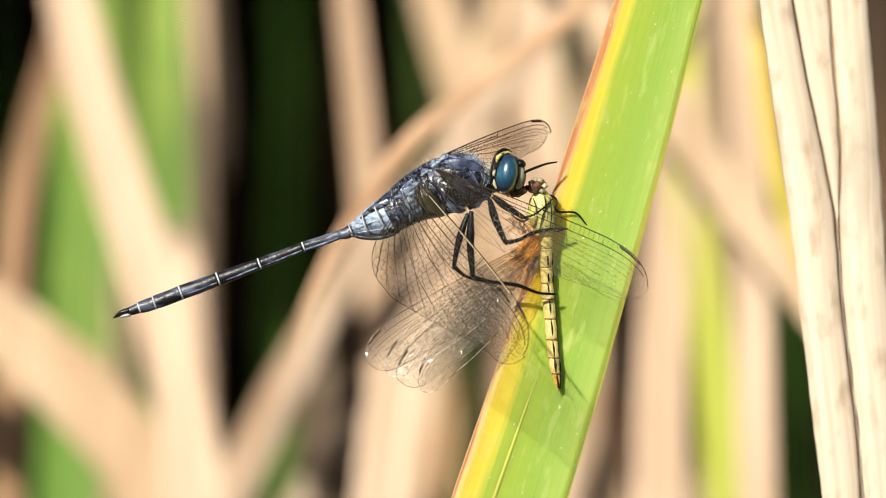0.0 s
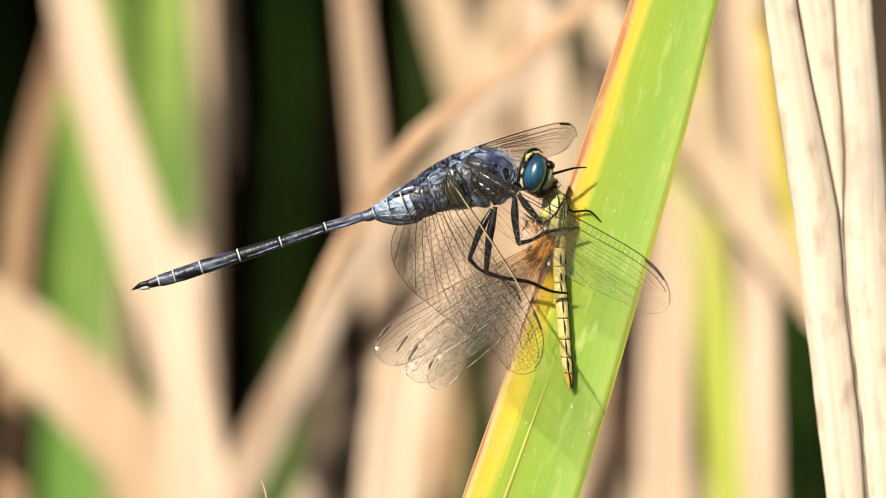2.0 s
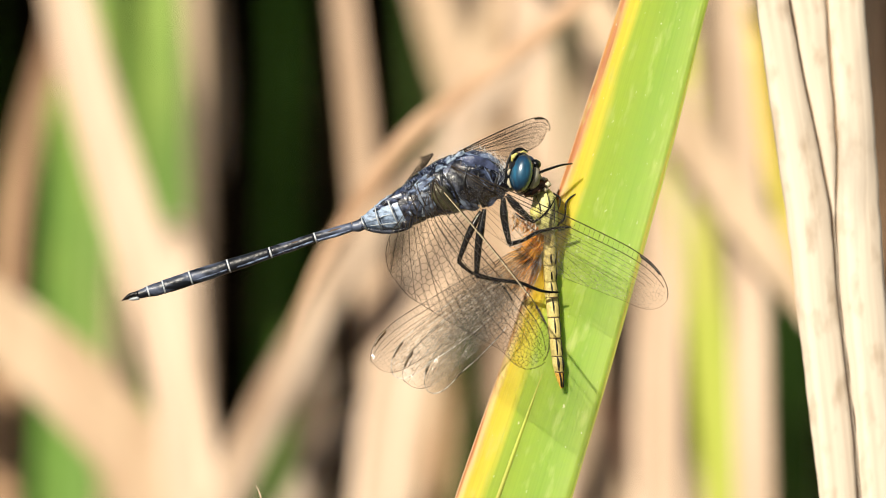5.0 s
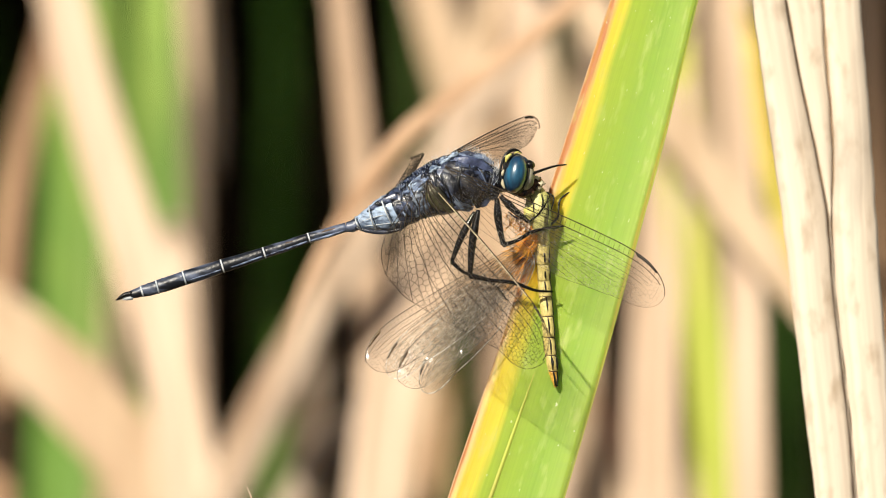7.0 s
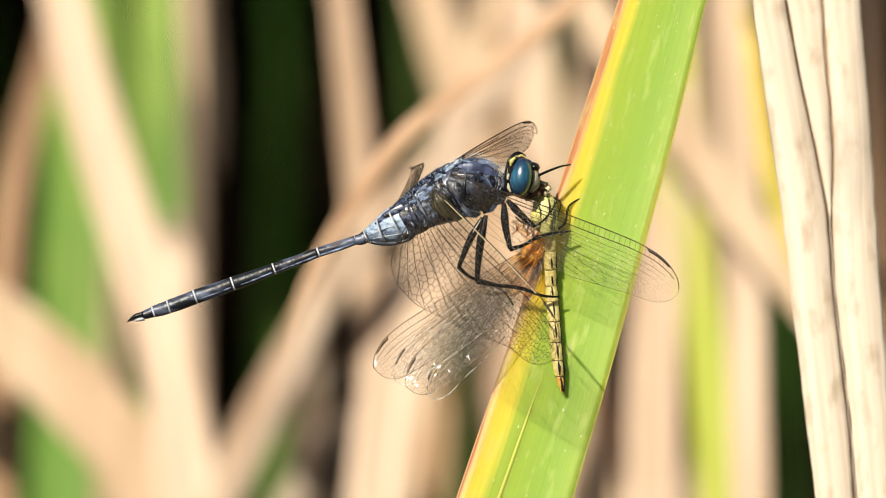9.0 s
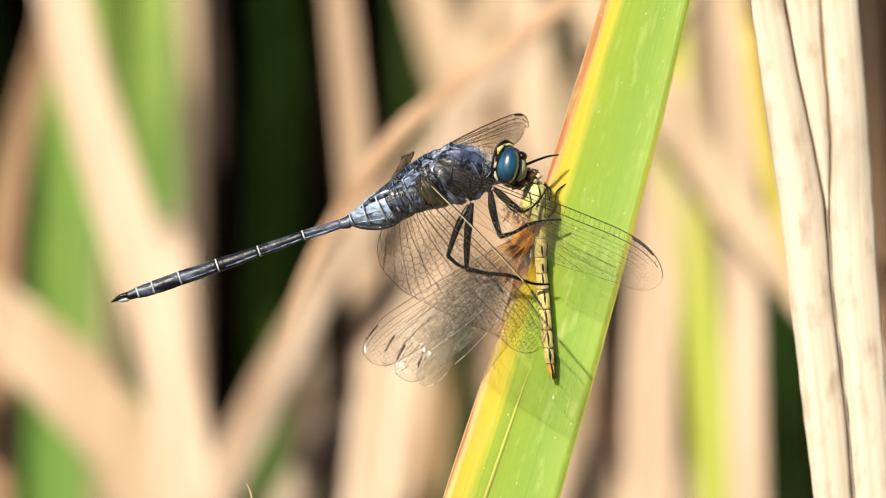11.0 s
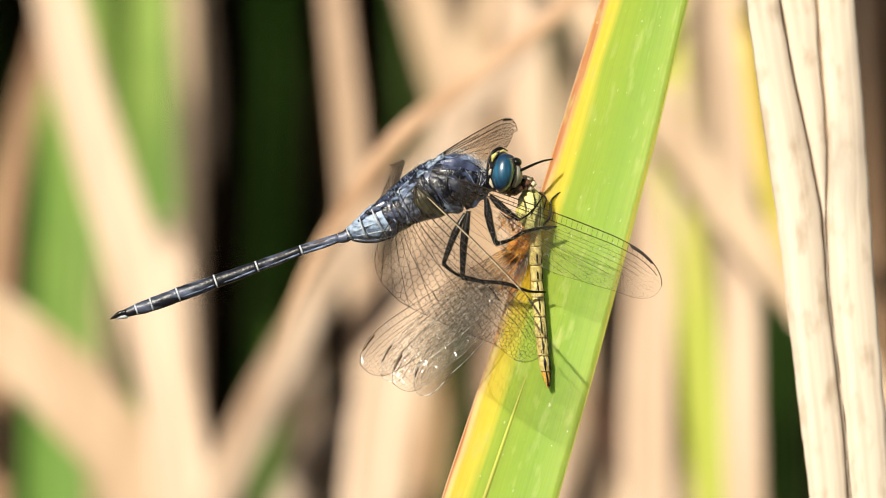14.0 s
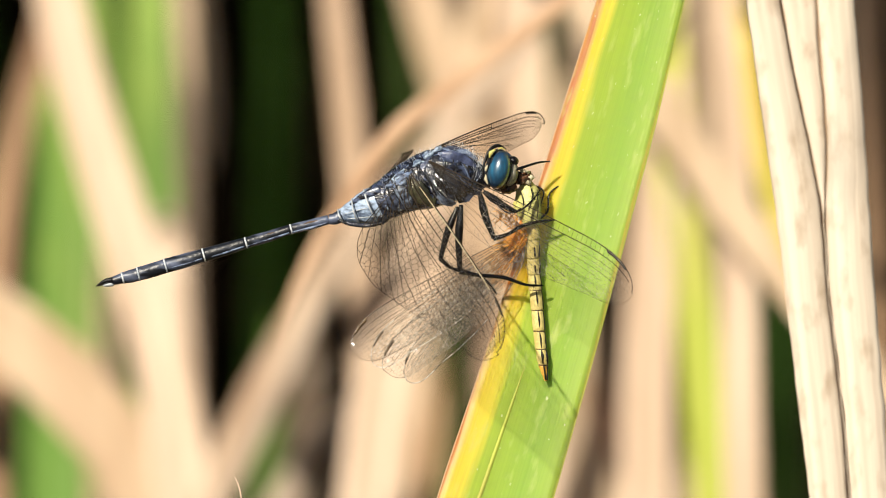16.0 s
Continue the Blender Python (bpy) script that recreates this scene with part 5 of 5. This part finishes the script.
# ---- what moves ----
# blade and prey: seconds, grid units right and down, degrees clockwise
SWAY = [(0, 0.0, 0.0, 0.0), (0.5, 3.0, -2.2, 0.0), (1, 7.6, -0.8, 0.1), (1.5, 12.2, 1.6, 0.3), (2, 14.5, -1.5, 0.5), (2.5, 27.5, 3.3, 0.4),
        (3, 20.6, 0.0, 0.1), (3.5, 19.1, 0.5, 0.4), (4, 16.1, 1.5, 0.4), (6.5, 9.9, 5.4, -0.1), (7, 7.6, 2.4, -0.1), (7.5, -0.0, 1.2, -0.5),
        (8, 8.4, 10.3, -0.2), (8.5, 10.7, 12.5, -0.2), (9, 19.9, 11.6, -0.1), (11.5, 3.8, -0.9, -0.5), (12, 0.7, 1.7, -0.4),
        (12.5, -0.8, -2.6, -0.4), (13, 1.5, 1.8, -0.6), (13.5, 2.3, 5.0, -0.4), (14, 4.6, 1.2, -0.5), (14.5, 5.3, 3.8, -0.5),
        (15, 4.5, 1.9, -0.4), (15.5, 3.0, -0.7, -0.4), (16, 1.6, 1.7, -0.4)]
# the hunter's body: seconds, grid units right and down, degrees clockwise, degrees of the abdomen on it
BODY = [(0, 0.0, 0.0, 0.0, 0.0), (0.5, 3.7, -0.1, 5.31, -2.46), (1, 13.3, -1.7, 1.67, -1.37), (1.5, 34.1, -10.8, 5.66, -3.13),
        (2, 40.0, -11.0, 6.27, -3.74), (2.5, 53.5, -4.8, 2.99, -1.52), (3, 40.3, -4.0, 3.99, -0.27), (3.5, 39.6, -2.7, 4.45, -1.23),
        (4, 36.0, -1.5, 4.02, -1.14), (6.5, 29.6, 4.4, 1.03, 1.55), (7, 27.4, 3.1, 2.61, -0.01), (7.5, 18.0, 2.9, 1.04, 1.54),
        (8, 27.5, 10.7, -0.76, 2.24), (8.5, 27.3, 12.2, -0.65, 0.65), (9, 38.1, 14.6, -0.94, 1.5), (11.5, 16.2, 0.7, 1.11, 0.3),
        (12, 15.9, 6.3, 0.49, 0.48), (12.5, 13.8, 1.1, -0.45, 1.39), (13, 14.3, 5.9, -0.13, 0.75), (13.5, 18.4, 10.2, 1.26, 0.08),
        (14, 16.8, 5.8, -1.84, 2.41), (14.5, 19.2, 8.1, -0.81, 1.22), (15, 16.0, 5.1, -2.1, 1.66), (15.5, 11.3, 3.4, -0.97, 1.93),
        (16, 9.4, 3.7, 3.69, 0.5)]
# where the mark near each wing's tip stands in the body's own grid
TIPS = {
    "near_fore": [(0, 1130, 467), (0.5, 1134, 447), (1, 1128, 468), (1.5, 1126, 473), (2, 1142, 469), (2.5, 1162, 465), (3, 1145, 470), (3.5, 1146, 467), (4, 1147, 469), (6.5, 1149, 480), (7, 1153, 470), (7.5, 1155, 478), (8, 1152, 487), (8.5, 1150, 470), (9, 1156, 470), (11.5, 1155, 460), (12, 1161, 465), (12.5, 1156, 470), (13, 1154, 464), (13.5, 1161, 463), (14, 1155, 476), (14.5, 1157, 470), (15, 1153, 474), (15.5, 1144, 466), (16, 1130, 469)],
    "near_hind": [(0, 921, 546), (0.5, 919, 535), (1, 911, 552), (1.5, 905, 557), (2, 929, 563), (2.5, 928, 548), (3, 935, 549), (3.5, 937, 547), (4, 939, 548), (6.5, 942, 556), (7, 948, 550), (7.5, 944, 551), (8, 935, 549), (8.5, 948, 542), (9, 941, 540), (11.5, 950, 538), (12, 948, 536), (12.5, 946, 540), (13, 948, 540), (13.5, 952, 536), (14, 943, 544), (14.5, 946, 541), (15, 943, 543), (15.5, 938, 540), (16, 912, 548)],
    "far_fore": [(0, 972, 222), (0.5, 971, 220), (1, 980, 223), (1.5, 975, 224), (2, 961, 222), (2.5, 922, 237), (3, 955, 217), (3.5, 953, 215), (4, 946, 214), (6.5, 939, 216), (7, 934, 212), (7.5, 932, 212), (8, 930, 215), (8.5, 931, 221), (9, 925, 218), (11.5, 931, 226), (12, 916, 215), (12.5, 924, 219), (13, 924, 220), (13.5, 915, 213), (14, 922, 222), (14.5, 920, 217), (15, 928, 220), (15.5, 941, 223), (16, 969, 209)],
    "far_hind": [(0, 765, 305), (0.5, 762, 311), (1, 764, 303), (1.5, 758, 305), (2, 750, 311), (2.5, 722, 292), (3, 729, 291), (3.5, 734, 287), (4, 731, 284), (6.5, 720, 280), (7, 718, 280), (7.5, 714, 276), (8, 714, 272), (8.5, 718, 283), (9, 709, 282), (11.5, 716, 289), (12, 701, 282), (12.5, 707, 283), (13, 709, 287), (13.5, 700, 282), (14, 706, 282), (14.5, 703, 283), (15, 711, 283), (15.5, 726, 286), (16, 730, 284)],
}
# the wisp: seconds, grid units right and down
WISP = [(0, -3, 46), (0.8, -3, 46), (1.2, -4, 30), (1.5, -5, -1), (2, -6, 3), (2.5, 2, 16), (3, 3, 0), (3.5, 2, 4), (4, 2, 10), (6.5, -7, 26), (7.5, -10, 21), (8, -4, 42),
        (8.5, -5, 52), (9, -5, 45), (11.5, -7, 26), (12.5, -16, 38), (13, -21, 41), (14.5, -16, 60), (15.3, -17, 44), (16, -19, 16)]
# how far the prey's wings are lifted, degrees
LIFT = [(0, 0.0), (0.5, 1.1), (1, 1.4), (1.5, 2.7), (2, 1.4), (2.5, -0.9), (3, -0.7), (3.5, -0.7), (4, -0.9), (6.5, -1.7), (7, -1.8), (7.5, -2.1), (8, -2.4), (8.5, -2.0), (9, -2.2), (11.5, -1.7), (12, -2.4), (12.5, -2.5), (13, -2.2), (13.5, -2.6), (14, -2.7), (14.5, -2.7), (15, -2.1), (15.5, -0.8), (16, 0.6)]


def turned(rest, pivot, du, dv, deg):
    """rest moved by grid units and turned clockwise, as the lens sees it, about pivot."""
    shift = Vector((du * U, 0, -dv * U))
    return Matrix.Translation(pivot + shift) @ Matrix.Rotation(radians(deg), 4, "Y") @ Matrix.Translation(-pivot) @ rest


def motions():
    rest = {o: Matrix.Translation(o.location) for o in (blade, prey, fly, tail)}
    walk(blade, [(t, turned(rest[blade], at(980, 640), du, dv, a)) for t, du, dv, a in SWAY])
    walk(prey, [(t, turned(rest[prey], at(980, 640), du, dv, a * 0.4)) for t, du, dv, a in SWAY])
    walk(fly, [(t, turned(rest[fly], HUB, du, dv, a)) for t, du, dv, a, _ in BODY])
    walk(tail, [(t, rest[tail] @ pose(0, 0, 0, 0, b, 0)) for t, _, _, _, b in BODY])
    for kind, wing in wings.items():
        place = wing.location.copy()
        walk(wing, [(t, Matrix.LocRotScale(place, wing_turn(kind, u, v).to_quaternion(), None)) for t, u, v in TIPS[kind]])
    for wing in prey_wings:
        start = wing.matrix_basis.copy()
        spot = start.translation.copy()
        walk(wing, [(t, Matrix.Translation(spot) @ Matrix.Rotation(radians(a), 4, "Y") @ Matrix.Translation(-spot) @ start) for t, a in LIFT])
    foot = Matrix.Translation(wisp.location)
    walk(wisp, [(t, Matrix.Translation((du * U, 0, -dv * U)) @ foot) for t, du, dv in WISP])
    start = prey_leg.matrix_basis.copy()
    walk(prey_leg, [(t, Matrix.Translation((du * U, 0, -dv * U)) @ start @ pose(0, 0, 0, 0, a, 0)) for t, a, du, dv in (
        (0, 84, -4, -32), (1, 80, -4, -30), (2.1, 78, -4, -30), (2.4, 6, 0, 0), (3.5, 0, 0, 0), (6.5, -4, 0, 0), (9, 2, 0, 0), (11.5, -6, 0, 0), (16, -4, 0, 0))])
    # legs: the feet stay on the prey while the body rocks
    for femur, tibia, hip, knee, foot in legs:
        f_rows, t_rows = [], []
        f_place, t_place = femur.location.copy(), tibia.location.copy()
        for (t, bu, bv, ba, _), (_, su, sv, _) in zip(BODY, SWAY):
            c, s = math.cos(radians(ba)), math.sin(radians(ba))

            def own(u, v):
                x, y = u + su - 800 - bu, v + sv - 330 - bv
                return 800 + c * x + s * y, 330 - s * x + c * y

            k, f = own(*knee), own(*foot)
            a0 = math.atan2(knee[1] - hip[1], knee[0] - hip[0])
            a1 = math.atan2(k[1] - hip[1], k[0] - hip[0])
            n = math.hypot(knee[0] - hip[0], knee[1] - hip[1])
            ku, kv = hip[0] + n * math.cos(a1), hip[1] + n * math.sin(a1)
            b0 = math.atan2(foot[1] - knee[1], foot[0] - knee[0])
            b1 = math.atan2(f[1] - kv, f[0] - ku)
            f_rows.append((t, Matrix.Translation(f_place) @ pose(0, 0, 0, 0, math.degrees(a1 - a0), 0)))
            move = Vector(((ku - knee[0]) * U, 0, -(kv - knee[1]) * U))
            t_rows.append((t, Matrix.Translation(t_place + move) @ pose(0, 0, 0, 0, math.degrees(b1 - b0), 0)))
        walk(femur, f_rows)
        walk(tibia, t_rows)


motions()
